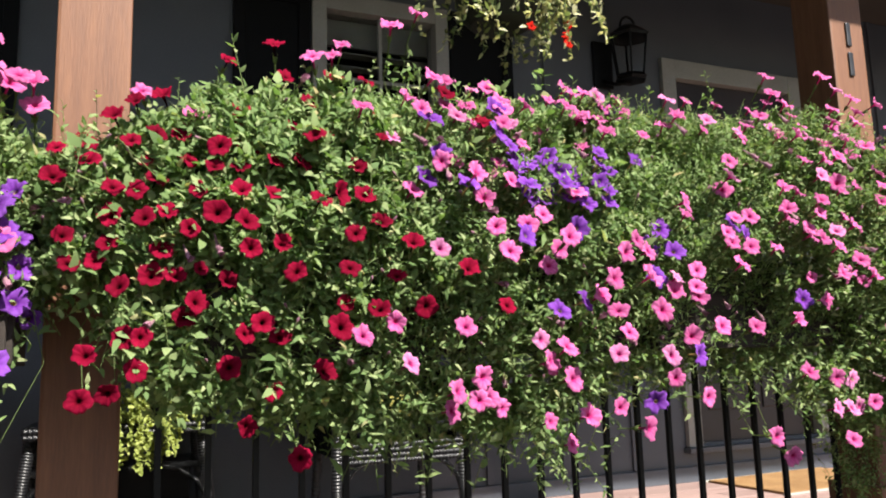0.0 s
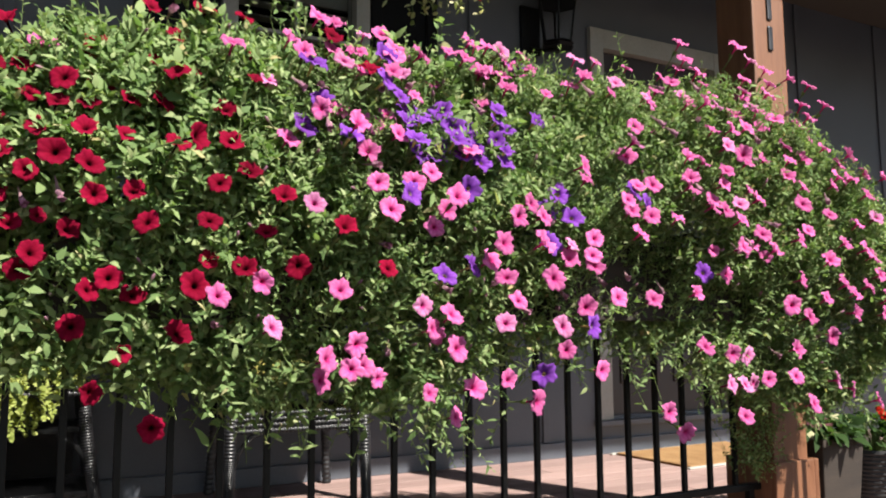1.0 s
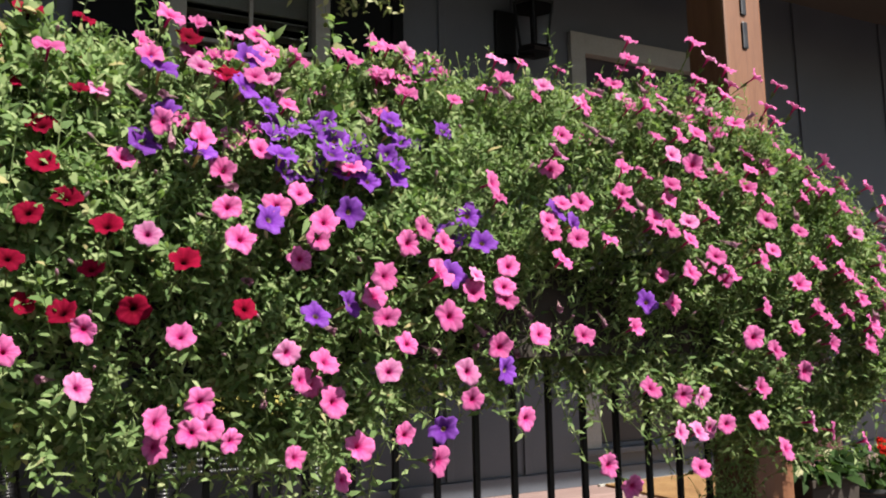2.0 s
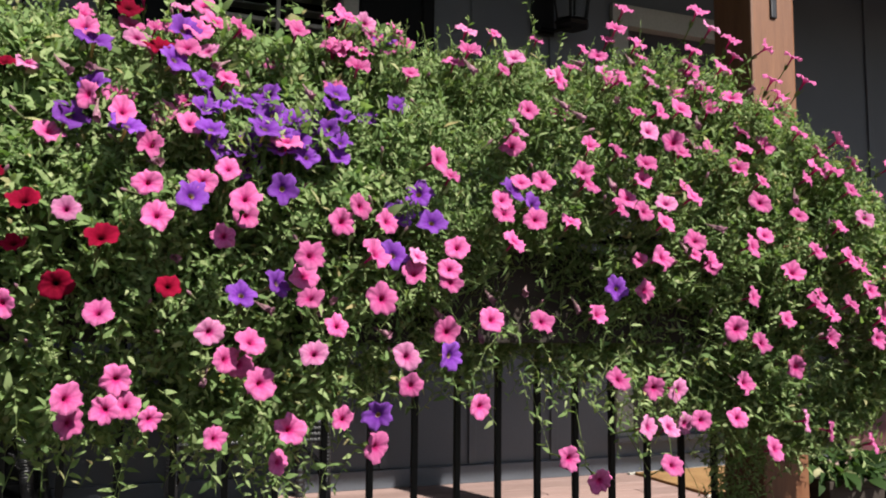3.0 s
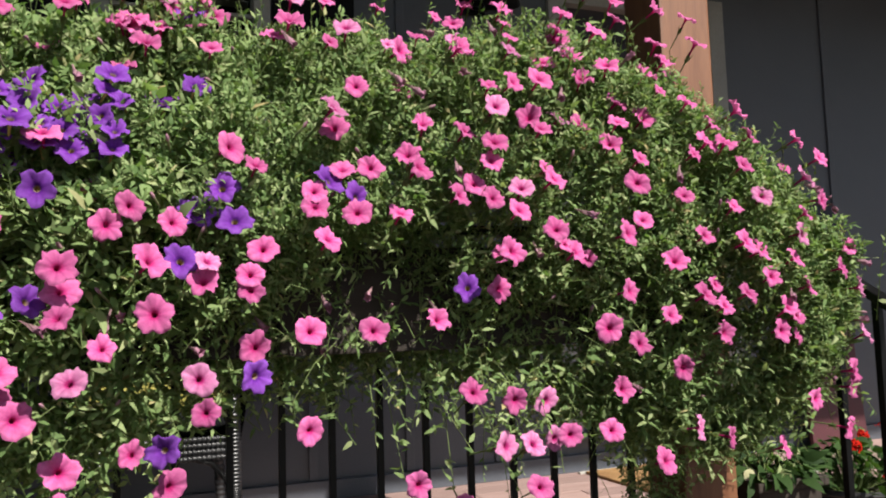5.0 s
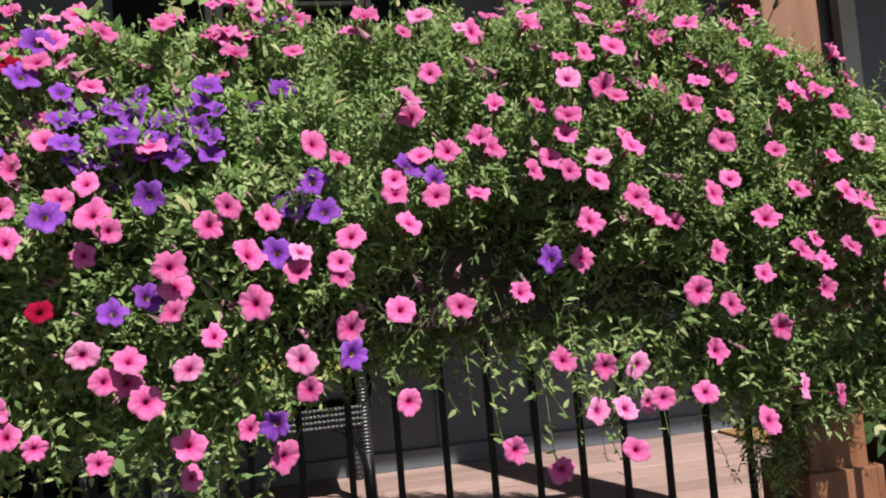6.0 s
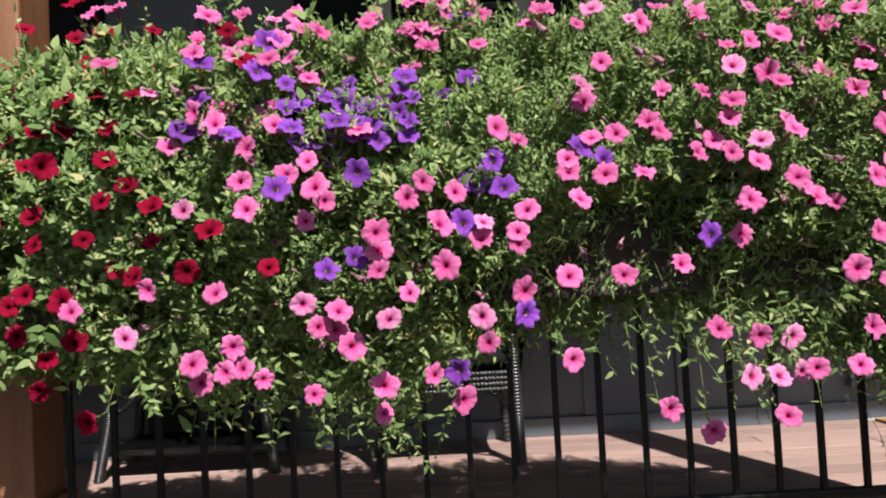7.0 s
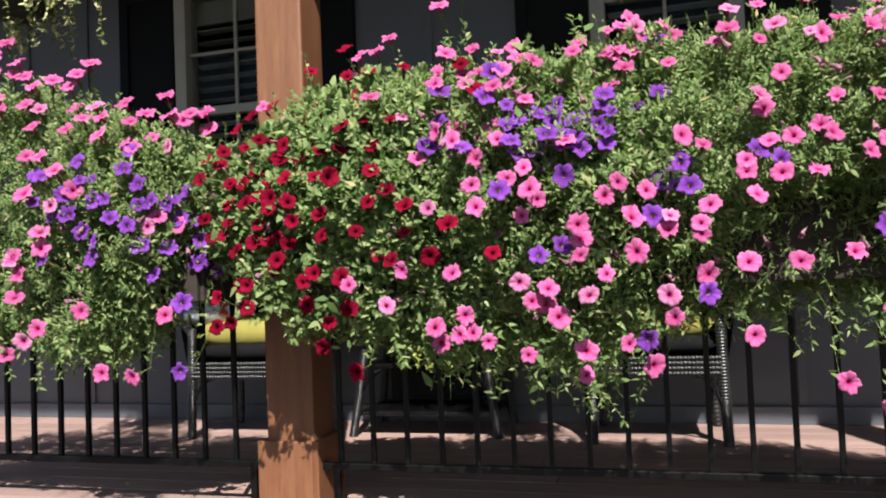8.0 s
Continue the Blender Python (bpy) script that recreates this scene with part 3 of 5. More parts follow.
# ---- outline of the flower masses: crest and hem along the railing ----
CREST = [(-1.8, 1.2), (-1.03, 1.3), (-0.9, 1.26), (-0.79, 1.2), (-0.64, 1.14), (-0.53, 1.1), (-0.39, 1.06), (-0.24, 0.99), (-0.08, 1.04), (0.01, 1.07), (0.1, 1.13), (0.2, 1.18),
         (0.45, 1.17), (0.9, 1.16), (1.2, 1.18), (1.5, 1.2), (1.76, 1.22), (1.94, 1.21), (2.09, 1.12), (2.24, 1.04), (2.33, 0.97), (2.45, 0.9), (2.56, 0.76)]
HEM = [(-1.8, 0.47), (-0.9, 0.52), (-0.78, 0.44), (-0.66, 0.42), (-0.49, 0.54), (-0.38, 0.63), (-0.27, 0.7), (-0.2, 0.7), (-0.12, 0.68), (-0.05, 0.58), (0.0, 0.53), (0.1, 0.52), (0.18, 0.49), (0.27, 0.45), (0.42, 0.44),
       (0.55, 0.43), (0.7, 0.41), (0.88, 0.4), (1.0, 0.43), (1.09, 0.46), (1.21, 0.51), (1.34, 0.54), (1.48, 0.56), (1.56, 0.54), (1.66, 0.52), (1.79, 0.51), (1.9, 0.47), (2.05, 0.4),
       (2.2, 0.36), (2.39, 0.36), (2.56, 0.48)]
SPINE = [(-3, 1.9), (1.5, 1.9), (1.9, 1.87), (2.2, 1.83), (2.56, 1.78)]
GIRTH = [(-0.3, 0.1), (-0.2, 0.22), (0.0, 0.275), (0.3, 0.34), (0.6, 0.355), (1.8, 0.355), (2.2, 0.31), (2.4, 0.27), (2.5, 0.235), (2.6, 0.1)]


def along(line, x):
    return np.interp(x, [p[0] for p in line], [p[1] for p in line])


def girth(x, west):
    if west:
        e = np.clip((-0.26 - x) / 0.2, 0, 1)
        return 0.355 * np.sqrt(e * (2 - e))
    return along(GIRTH, x)


def front(x, z, west=False):
    """How far forward the mass reaches at that place along it and height."""
    t, b = along(CREST, x), along(HEM, x)
    u = np.clip((z - (t + b) / 2) / ((t - b) / 2 + 0.02), -0.999, 0.999)
    k = np.where(u > 0, 3.0, 4.0)
    return along(SPINE, x) - girth(x, west) * (1 - np.abs(u) ** k) ** (1 / k) * (1 - np.interp(x, [-0.1, 0.3], [0.15, 0.6]) * np.clip(-u, 0, 1) ** 1.1)


def skin(x, a, depth, west):
    """Points of the mass round its cross-section: a = 0 at the front, 90 at the crest; depth 1 on the skin."""
    t, b = along(CREST, x), along(HEM, x)
    zc, h = (t + b) / 2, (t - b) / 2 + 0.02
    ca, sa = np.cos(a), np.sin(a)
    p = np.where(sa > 0, 3.0, 4.0)
    k = depth / (np.abs(ca) ** p + np.abs(sa) ** p) ** (1 / p)
    tuck = 1 - np.interp(x, [-0.1, 0.3], [0.15, 0.6]) * np.clip(-sa * k, 0, 1) ** 1.1
    return np.stack([x, along(SPINE, x) - girth(x, west) * ca * k * tuck, zc + h * sa * k], 1)


def unit(v):
    return v / np.maximum(1e-9, np.linalg.norm(v, axis=-1, keepdims=True))


def blades(rng, base, way, length, width, droop, verts, faces):
    """Adds folded leaf blades: base points, directions, sizes."""
    n = len(base)
    side = unit(np.cross(way, unit(rng.normal(0, 1, (n, 3)) * 0.42 + np.array([0.3, -0.75, 0.75]))))
    up = np.cross(side, way)
    L, W, D = length[:, None], width[:, None], droop[:, None]
    low, high = base + way * L * 0.3 + up * L * 0.05, base + way * L * 0.68 + up * L * (0.05 - D * 0.4)
    tip = base + way * L - up * L * D
    fold = rng.uniform(-0.12, 0.2, (n, 1))
    pts = [base, low + side * W * 0.47 + up * W * fold, low - side * W * 0.47 + up * W * fold, high + side * W * 0.3, high - side * W * 0.3, tip]
    k = sum(len(v) for v in verts)
    verts.append(np.stack(pts, 1).reshape(-1, 3))
    i = k + 6 * np.arange(n)
    for tri in ((0, 2, 1), (1, 2, 4), (1, 4, 3), (3, 4, 5)):
        faces.append(np.stack([i + j for j in tri], 1))


def strings(rng, points, radius, verts, faces):
    """Adds thin three-sided stems; points: stems x joints x 3."""
    n, m, _ = points.shape
    way = unit(points[:, -1] - points[:, 0])
    s = unit(np.cross(way, np.array([0.31, 0.2, 0.93])))
    o = np.cross(way, s)
    k = sum(len(v) for v in verts)
    ring = []
    for q in range(3):
        a = 2 * math.pi * q / 3
        off = (s * math.cos(a) + o * math.sin(a))[:, None, :] * radius * np.linspace(1, 0.6, m)[None, :, None]
        ring.append(points + off)
    verts.append(np.stack(ring, 2).reshape(-1, 3))
    base = k + (np.arange(n) * m * 3)[:, None]
    for j in range(m - 1):
        for q in range(3):
            a, b = j * 3 + q, j * 3 + (q + 1) % 3
            f = np.concatenate([base + a, base + b, base + b + 3, base + a + 3], 1)
            faces.append(np.concatenate([f[:, [0, 1, 2]], f[:, [0, 2, 3]]], 0))


def shoots(rng, tip, out, reach, leaves, size, wide, lv, lf, sv, sf, bare=0.0):
    """Leafy shoots that end at tip, growing out; wide: a leaf's width as a share of its length."""
    n = len(tip)
    out = unit(out)
    sag = np.array([0, 0, -1.0]) * reach[:, None] * 0.25
    root = tip - out * reach[:, None] + sag
    mid = (root + tip) / 2 - sag * 0.35
    strings(rng, np.stack([root, mid, tip], 1), 0.0011, sv, sf)
    ref = unit(np.cross(out, np.array([0.2, 0.9, 0.35])))
    oth = np.cross(out, ref)
    for j in range(leaves):
        t = 1 - (1 - bare) * (1 - (j + 0.6) / leaves) ** 1.5
        keep = rng.random(n) < 0.88
        base = (mid + (tip - mid) * (2 * t - 1) if t > 0.5 else root + (mid - root) * 2 * t)[keep]
        ang = (j * 2.4 + rng.uniform(-0.5, 0.5, keep.sum()))[:, None]
        spread = rng.uniform(0.7, 1.6, keep.sum())[:, None] * (1.15 - 0.35 * t)
        way = unit(out[keep] * np.cos(spread) + (ref[keep] * np.cos(ang) + oth[keep] * np.sin(ang)) * np.sin(spread))
        ln = size[keep] * rng.uniform(0.7, 1.25, keep.sum()) * np.where(rng.random(keep.sum()) < 0.12, 1.45, 1.0) * (1.1 - 0.4 * t)
        blades(rng, base, way, ln, ln * wide * rng.uniform(0.75, 1.3, keep.sum()), rng.uniform(-0.05, 0.22, keep.sum()), lv, lf)


def foliage(seed, x0, x1, count, west, plant, leaf, trails):
    """The leaves and stems of one plant between x0 and x1; leaf: mean length and width of a blade."""
    rng = np.random.default_rng(seed)
    lv, lf, sv, sf = [], [], [], []
    size, wide = leaf
    x = rng.uniform(x0, x1, count) + rng.normal(0, 0.04, count)
    lo, hi = (-1.9, -0.272) if west else (-0.27, 2.58)
    x = np.clip(x, lo, hi)
    a = np.radians(np.where(rng.random(count) < 0.76, rng.uniform(-86, 88, count), rng.uniform(60, 200, count)))
    lump = np.array([noise.noise(Vector((7 * p, 4 * math.sin(q), seed % 7))) + 0.6 * noise.noise(Vector((17 * p, 9 * math.sin(q), seed % 5))) for p, q in zip(x, a)])
    depth = np.clip(1.0 - np.abs(rng.normal(0, 1, count)) * 0.15 + 0.25 * lump + 0.02, 0.2, 1.14)
    gone = (lump < -0.2) & (depth > 0.7) & (rng.random(count) < 0.75)
    gone |= (x < -0.1) & (a > 2.4) & (not west)
    clump = np.array([noise.noise(Vector((15 * p, 11 * math.sin(q), 3.7))) for p, q in zip(x, a)])
    gone |= (clump < np.interp(x, [-0.25, 0.0, 0.25, 0.35], [0.1, -0.08, -0.2, -1.0])) & (not west)
    gone |= (rng.random(count) < np.interp(x, [-0.45, -0.3], [0.0, 0.5])) & west
    gone |= (a < np.radians(-28)) & (rng.random(count) < np.interp(x, [0.15, 0.35, 1.8, 2.0], [0.0, 0.5, 0.5, 0.0]))
    x, a, lump, depth = x[~gone], a[~gone], lump[~gone], depth[~gone]
    count = len(x)
    tip = skin(x, a, depth, west)
    # bare below on the side of the post
    low_end = (tip[:, 2] < 0.74) & (x < -0.13) & (not west)
    tip[low_end, 0] += 0.2
    # the hollow between two plants
    hole = (np.abs(x - 1.43) < 0.12 + 0.05 * lump) & (np.abs(tip[:, 2] - 0.7) < 0.13) & (tip[:, 1] < 1.75)
    tip[hole, 1] += 0.08
    out = np.stack([rng.normal(0, 0.35, count), -np.cos(a) * 0.9, np.sin(a) * 0.6 + 0.5], 1) + rng.normal(0, 0.35, (count, 3))
    shoots(rng, tip, out, rng.uniform(0.05, 0.12, count), 11, size * rng.uniform(0.72, 1.25, count), wide, lv, lf, sv, sf)
    # tall shoots over the crest
    k = max(10, int((x1 - x0) * 95))
    px = rng.uniform(x0, x1, k)
    top = np.stack([px, along(SPINE, px) + rng.uniform(-0.3, 0.2, k), along(CREST, px) + rng.uniform(-0.05, 0.05, k) + 0.11 * rng.random(k) ** 3], 1)
    shoots(rng, top, np.stack([rng.normal(0, 0.25, k), rng.normal(-0.1, 0.25, k), np.ones(k)], 1), rng.uniform(0.1, 0.19, k), 12, size * rng.uniform(0.75, 1.15, k), wide, lv, lf, sv, sf)
    # trailing shoots below the hem
    k = max(5, int((x1 - x0) * 17))
    px = rng.uniform(max(x0, -0.1) if not west else x0, min(x1, -0.42) if west else x1, k)
    low = np.stack([px, along(SPINE, px) - rng.uniform(0.1, 0.34, k), along(HEM, px) - rng.uniform(-0.03, 0.05, k) - 0.1 * rng.random(k) ** 3], 1)
    shoots(rng, low, np.stack([rng.normal(0, 0.35, k), rng.normal(-0.3, 0.3, k), -np.ones(k)], 1), rng.uniform(0.08, 0.18, k), 11, size * rng.uniform(0.8, 1.15, k), wide, lv, lf, sv, sf)
    # long trailing clumps: middle, top, foot and number of their shoots
    for cx, cy, z0, z1, k in trails:
        f = rng.random(k)
        end = np.stack([cx + rng.normal(0, 0.045, k), cy + rng.normal(0, 0.04, k), z0 + (z1 - z0) * f], 1)
        shoots(rng, end, np.stack([rng.normal(0, 0.4, k), rng.normal(-0.2, 0.4, k), -np.ones(k)], 1), rng.uniform(0.1, 0.2, k), 12, size * rng.uniform(0.8, 1.15, k), wide, lv, lf, sv, sf)
    bulk("foliage", np.concatenate(lv), np.concatenate(lf), LEAF, plant)
    return sv, sf, rng


# ---- blossoms ----
def corolla(seed, material, radius=0.03, flare=0.25, lobes=5, cut=0.16, frill=0.2):
    """A petunia: a five-lobed funnel on a slender tube, its eye at the origin, opening along +z."""
    r = random.Random(seed)
    bm = bmesh.new()
    lay = bm.verts.layers.float.new("rad")
    n = 30
    ph = [r.uniform(0, 6.28) for _ in range(4)]
    tilt = [r.uniform(-0.12, 0.12) for _ in range(lobes)]
    cup = r.choice((0.0, 0.05, 0.12, 0.26)) * (0.6 if cut > 0.3 else 1)
    sl = bm.verts.layers.float.new("streak")
    streak = [r.random() for _ in range(n)]
    rag = [r.uniform(-0.05, 0.05) for _ in range(n)]
    rings = []
    for s, height in ((0.06, -0.035), (0.075, -0.02), (0.11, -0.01), (0.2, -0.0045), (0.45, -0.001), (0.75, 0.0012), (0.9, 0.0016), (1.0, 0.001)):
        row = []
        for k in range(n):
            a = 2 * math.pi * k / n
            lobe = int((a / (2 * math.pi) * lobes) % lobes)
            c = math.cos(lobes * a / 2) ** 2
            edge = 1 - cut * (1 - c) ** 2 * (s ** 2) - 0.06 * c ** 6 * (s ** 6) + rag[k] * s ** 8
            wob = 1 + 0.05 * math.sin(2 * a + ph[0]) * s
            rr = radius * s * edge * wob
            z = height + (flare * radius * (1 - s) * -0.2 if s > 0.3 else 0)
            z += radius * s * s * (frill * math.sin(lobes * a * 2 + ph[1]) * 0.5 + frill * 0.6 * math.sin(3 * a + ph[2]) + tilt[lobe] * c)
            z += radius * (cup * s ** 1.6 - 0.12 * s ** 5)
            v = bm.verts.new((rr * math.cos(a), rr * math.sin(a), z))
            v[lay] = 0.0 if s < 0.1 else s
            v[sl] = streak[k] * (0.4 + 0.6 * c)
            row.append(v)
        rings.append(row)
    for p, q in zip(rings, rings[1:]):
        for k in range(n):
            bm.faces.new((p[k], p[(k + 1) % n], q[(k + 1) % n], q[k]))
    me = bpy.data.meshes.new("blossom")
    bm.to_mesh(me)
    bm.free()
    me.materials.append(material)
    me.shade_smooth()
    return me


def calyx_mesh():
    """The green cup and stalk behind a blossom."""
    bm = lathe([(0.0015, -0.085), (0.0016, -0.06), (0.0018, -0.046), (0.0045, -0.042), (0.0038, -0.03)], 6)
    for k in range(5):
        a = 2 * math.pi * k / 5
        w = Vector((math.cos(a), math.sin(a), 0))
        s = Vector((-math.sin(a), math.cos(a), 0)) * 0.0022
        p = [w * 0.004 + Vector((0, 0, -0.04)) - s, w * 0.004 + Vector((0, 0, -0.04)) + s, w * 0.011 + Vector((0, 0, -0.022))]
        bm.faces.new([bm.verts.new(q) for q in p])
    me = bpy.data.meshes.new("calyx")
    bm.to_mesh(me)
    bm.free()
    me.materials.append(STEM)
    return me


CALYX = calyx_mesh()
SHAPES = {
    "pink": [corolla(s, PINKP, 0.028, cut=0.14 + 0.016 * s, frill=0.17 + 0.015 * s) for s in range(8)],
    "pale": [corolla(s + 10, PALEP, 0.0275, cut=0.15) for s in range(4)],
    "violet": [corolla(s + 20, PURPLEP, 0.027, cut=0.3, frill=0.18) for s in range(6)],
    "crimson": [corolla(s + 30, REDP, 0.0265, cut=0.18, frill=0.2) for s in range(8)],
}
bud = lathe([(0.002, -0.03), (0.003, -0.012), (0.0035, 0.0), (0.0046, 0.009), (0.0034, 0.016), (0.001, 0.02)], 7)
rl = bud.verts.layers.float.new("rad")
bs = bud.verts.layers.float.new("streak")
for v in bud.verts:
    v[rl] = 0.1 + max(0, v.co.z) * 30
    v[bs] = 0.7
BUD = bpy.data.meshes.new("bud")
bud.to_mesh(BUD)
bud.free()
BUD.materials.append(BUDP)
BUD.shade_smooth()


def withered(seed):
    """A limp, crumpled blossom past its bloom."""
    r = random.Random(seed)
    bm = lathe([(0.0015, -0.04), (0.003, -0.02), (0.005, -0.004), (0.009, 0.008), (0.008, 0.018), (0.011, 0.026)], 10, cap=False)
    rad, st = bm.verts.layers.float.new("rad"), bm.verts.layers.float.new("streak")
    for v in bm.verts:
        v[rad], v[st] = 0.3 + max(0, v.co.z) * 22, r.random()
        k = 1 + r.uniform(-0.45, 0.35)
        v.co = Vector((v.co.x * k + 6 * max(0, v.co.z) ** 2, v.co.y * k, v.co.z * (1 + r.uniform(-0.15, 0.15))))
    me = bpy.data.meshes.new("withered_blossom")
    bm.to_mesh(me)
    bm.free()
    me.materials.append(BUDP)
    return me


WITHERED = [withered(s) for s in range(4)]


def turned(way, spin):
    return Vector(way).to_track_quat("Z", "Y").to_matrix().to_4x4() @ pose(0, 0, 0, 0, 0, spin)


def set_blossoms(rng, plant, places, colour, west, sv, sf, lv, lf, pale=0.0, grow=(0.86, 1.14)):
    """Puts blossoms at their places, each on a stalk out of the mass and turned to the light."""
    for x, y, z in places:
        t, b = float(along(CREST, x)), float(along(HEM, x))
        zin = min(max(z, b + 0.03), t - 0.01)
        skin_y = float(front(x, zin, west))
        y = min(y, skin_y - 0.02) if west else y
        beyond = max(0.0, z - t) + max(0.0, b - z) + max(0.0, skin_y - y - 0.05)
        side = 0.12 + (0.0 if west else float(np.interp(x, [-0.3, 0.1, 1.8, 2.2, 2.5], [-0.3, 0.0, 0.0, 0.25, 0.55])))
        lift = float(np.interp(z, [0.3, 0.55, 0.85, 1.05, 1.25], [0.08, 0.26, 0.56, 0.9, 1.15]))
        way = np.array([side + rng.normal(0, 0.3), -1.0, lift + rng.normal(0, 0.24)])
        way = way / np.linalg.norm(way)
        kind = "pale" if rng.random() < pale else colour
        o = new("blossom", SHAPES[kind][int(rng.integers(len(SHAPES[kind])))])
        s = float(rng.uniform(*grow))
        o.parent = plant
        o.matrix_basis = plant.matrix_world.inverted() @ Matrix.Translation((x, y, z)) @ turned(way, rng.uniform(0, 360)) @ Matrix.Diagonal((s, s * float(rng.uniform(0.86, 1.0)), s, 1))
        c = new("calyx", CALYX)
        c.parent = o
        if beyond > 0.02:
            tail = np.array([x, y, z]) - way * 0.08
            root = np.array([x + rng.normal(0, 0.03), max(y, skin_y) + 0.1, zin])
            joint = (tail + root) / 2 + np.array([rng.normal(0, 0.02), 0.02, 0.03])
            strings(rng, np.array([[root, (root + joint) / 2, joint, (joint + tail) / 2, tail]]), 0.0014, sv, sf)
            for q in range(int(5 + beyond * 50)):
                f = rng.random()
                p = root + (tail - root) * f
                w = unit(rng.normal(0, 1, 3) + np.array([0, -0.4, 0.2]))
                blades(rng, p[None], w[None], np.array([0.026]), np.array([0.01]), np.array([0.1]), lv, lf)


def scatter(rng, n, x0, x1, z0, z1, apart, taken, west):
    """Places on the skin between given ones, no nearer than apart; z as a share of the mass's height."""
    out = []
    for _ in range(n * 12):
        x = rng.uniform(x0, x1)
        u = rng.uniform(z0, z1)
        t, b = along(CREST, x), along(HEM, x)
        z = b + u * (t - b)
        if all((x - p[0]) ** 2 + (z - p[2]) ** 2 > apart ** 2 for p in taken + out):
            y = float(front(x, min(z, t - 0.01), west)) - 0.025
            out.append((float(x), y, float(z)))
        if len(out) == n:
            break
    return out


def petunia(seed, label, x0, x1, count, west, sets, buds, base_x, leaf, trails=()):
    """One petunia plant rooted in its box, with leaves, stems, blossoms and buds."""
    plant = empty("petunia_plant", pose(base_x, 1.89, 0.745), label, "petunia", "petunias in the flower boxes")
    bpy.context.view_layer.update()
    sv, sf, rng = foliage(seed, x0, x1, count, west, plant, leaf, trails)
    lv, lf = [], []
    taken = []
    for colour, places, fill, pale, grow in sets:
        taken += places
        set_blossoms(rng, plant, places, colour, west, sv, sf, lv, lf, pale, grow)
        for n, a, b, u0, u1, gap in fill:
            extra = scatter(rng, n, a, b, u0, u1, gap, taken, west)
            taken += extra
            set_blossoms(rng, plant, extra, colour, west, sv, sf, lv, lf, pale, (grow[0] * 0.72, grow[1] * 0.9))
    for x, y, z in scatter(rng, buds, x0, x1, 0.05, 1.02, 0.03, taken, west):
        old = rng.random() < 0.45
        o = new("withered_blossom", WITHERED[int(rng.integers(4))]) if old else new("bud", BUD)
        o.parent = plant
        w = (rng.normal(0, 0.6), -0.6, rng.normal(-0.5, 0.4)) if old else (rng.normal(0, 0.5), -0.6, rng.normal(0.5, 0.4))
        o.matrix_basis = plant.matrix_world.inverted() @ Matrix.Translation((x, y, z)) @ turned(w, 0) @ Matrix.Diagonal((0.7, 0.7, 0.7, 1))
    # main stems out of the soil
    k = 26
    end = np.stack([rng.uniform(x0, x1, k), np.full(k, 1.75) + rng.normal(0, 0.1, k), rng.uniform(0.7, 1.0, k)], 1)
    root = np.stack([base_x + rng.normal(0, 0.03, k), np.full(k, 1.89), np.full(k, 0.735)], 1)
    strings(rng, np.stack([root, (root * 0.6 + end * 0.4) + np.array([0, 0, 0.06]), end], 1), 0.003, sv, sf)
    if lv:
        bulk("sprig_foliage", np.concatenate(lv), np.concatenate(lf), LEAF, plant)
    bulk("stem_tangle", np.concatenate(sv), np.concatenate(sf), STEM, plant)
    inv = plant.matrix_world.inverted()
    for o in plant.children:
        if o.name.split(".")[0] in ("foliage", "stem_tangle", "sprig_foliage"):
            o.matrix_basis = inv
    return plant


# blossoms of each plant: (along the railing, towards the house, height)
PINK_A_1 = [(-0.068, 1.752, 1.141), (0.041, 1.711, 1.088), (0.283, 1.664, 1.231), (0.324, 1.430, 0.594), (0.331, 1.670, 1.243), (0.361, 1.534, 1.080), (0.362, 1.697, 1.282), (0.421, 1.437, 0.540), (0.426, 1.539, 0.625), (0.439, 1.564, 1.027), (0.477, 1.551, 0.910), (0.499, 1.737, 1.370), (0.509, 1.668, 1.160), (0.514, 1.501, 0.776), (0.518, 1.594, 1.111), (0.532, 1.527, 0.971), (0.533, 1.470, 0.482), (0.535, 1.509, 0.440), (0.552, 1.598, 1.190), (0.568, 1.503, 0.614), (0.569, 1.734, 1.409), (0.581, 1.568, 0.988), (0.585, 1.486, 0.461), (0.591, 1.472, 0.935), (0.600, 1.496, 0.507), (0.615, 1.502, 0.466)]
PINK_A_2 = [(0.633, 1.472, 0.822), (0.634, 1.530, 0.897), (0.649, 1.443, 0.767), (0.653, 1.515, 0.441), (0.654, 1.558, 0.963), (0.687, 1.525, 1.072), (0.689, 1.561, 0.988), (0.696, 1.512, 0.936), (0.705, 1.562, 1.121), (0.718, 1.488, 0.835), (0.721, 1.562, 1.082), (0.737, 1.624, 1.163), (0.740, 1.492, 0.583), (0.753, 1.469, 0.740), (0.754, 1.492, 0.411), (0.759, 1.492, 0.859), (0.759, 1.572, 1.042), (0.768, 1.503, 0.538), (0.782, 1.422, 0.799), (0.783, 1.585, 1.141), (0.790, 1.482, 0.779), (0.794, 1.540, 0.527), (0.807, 1.496, 0.568), (0.827, 1.510, 0.497), (0.846, 1.657, 1.106), (0.858, 1.509, 0.920)]
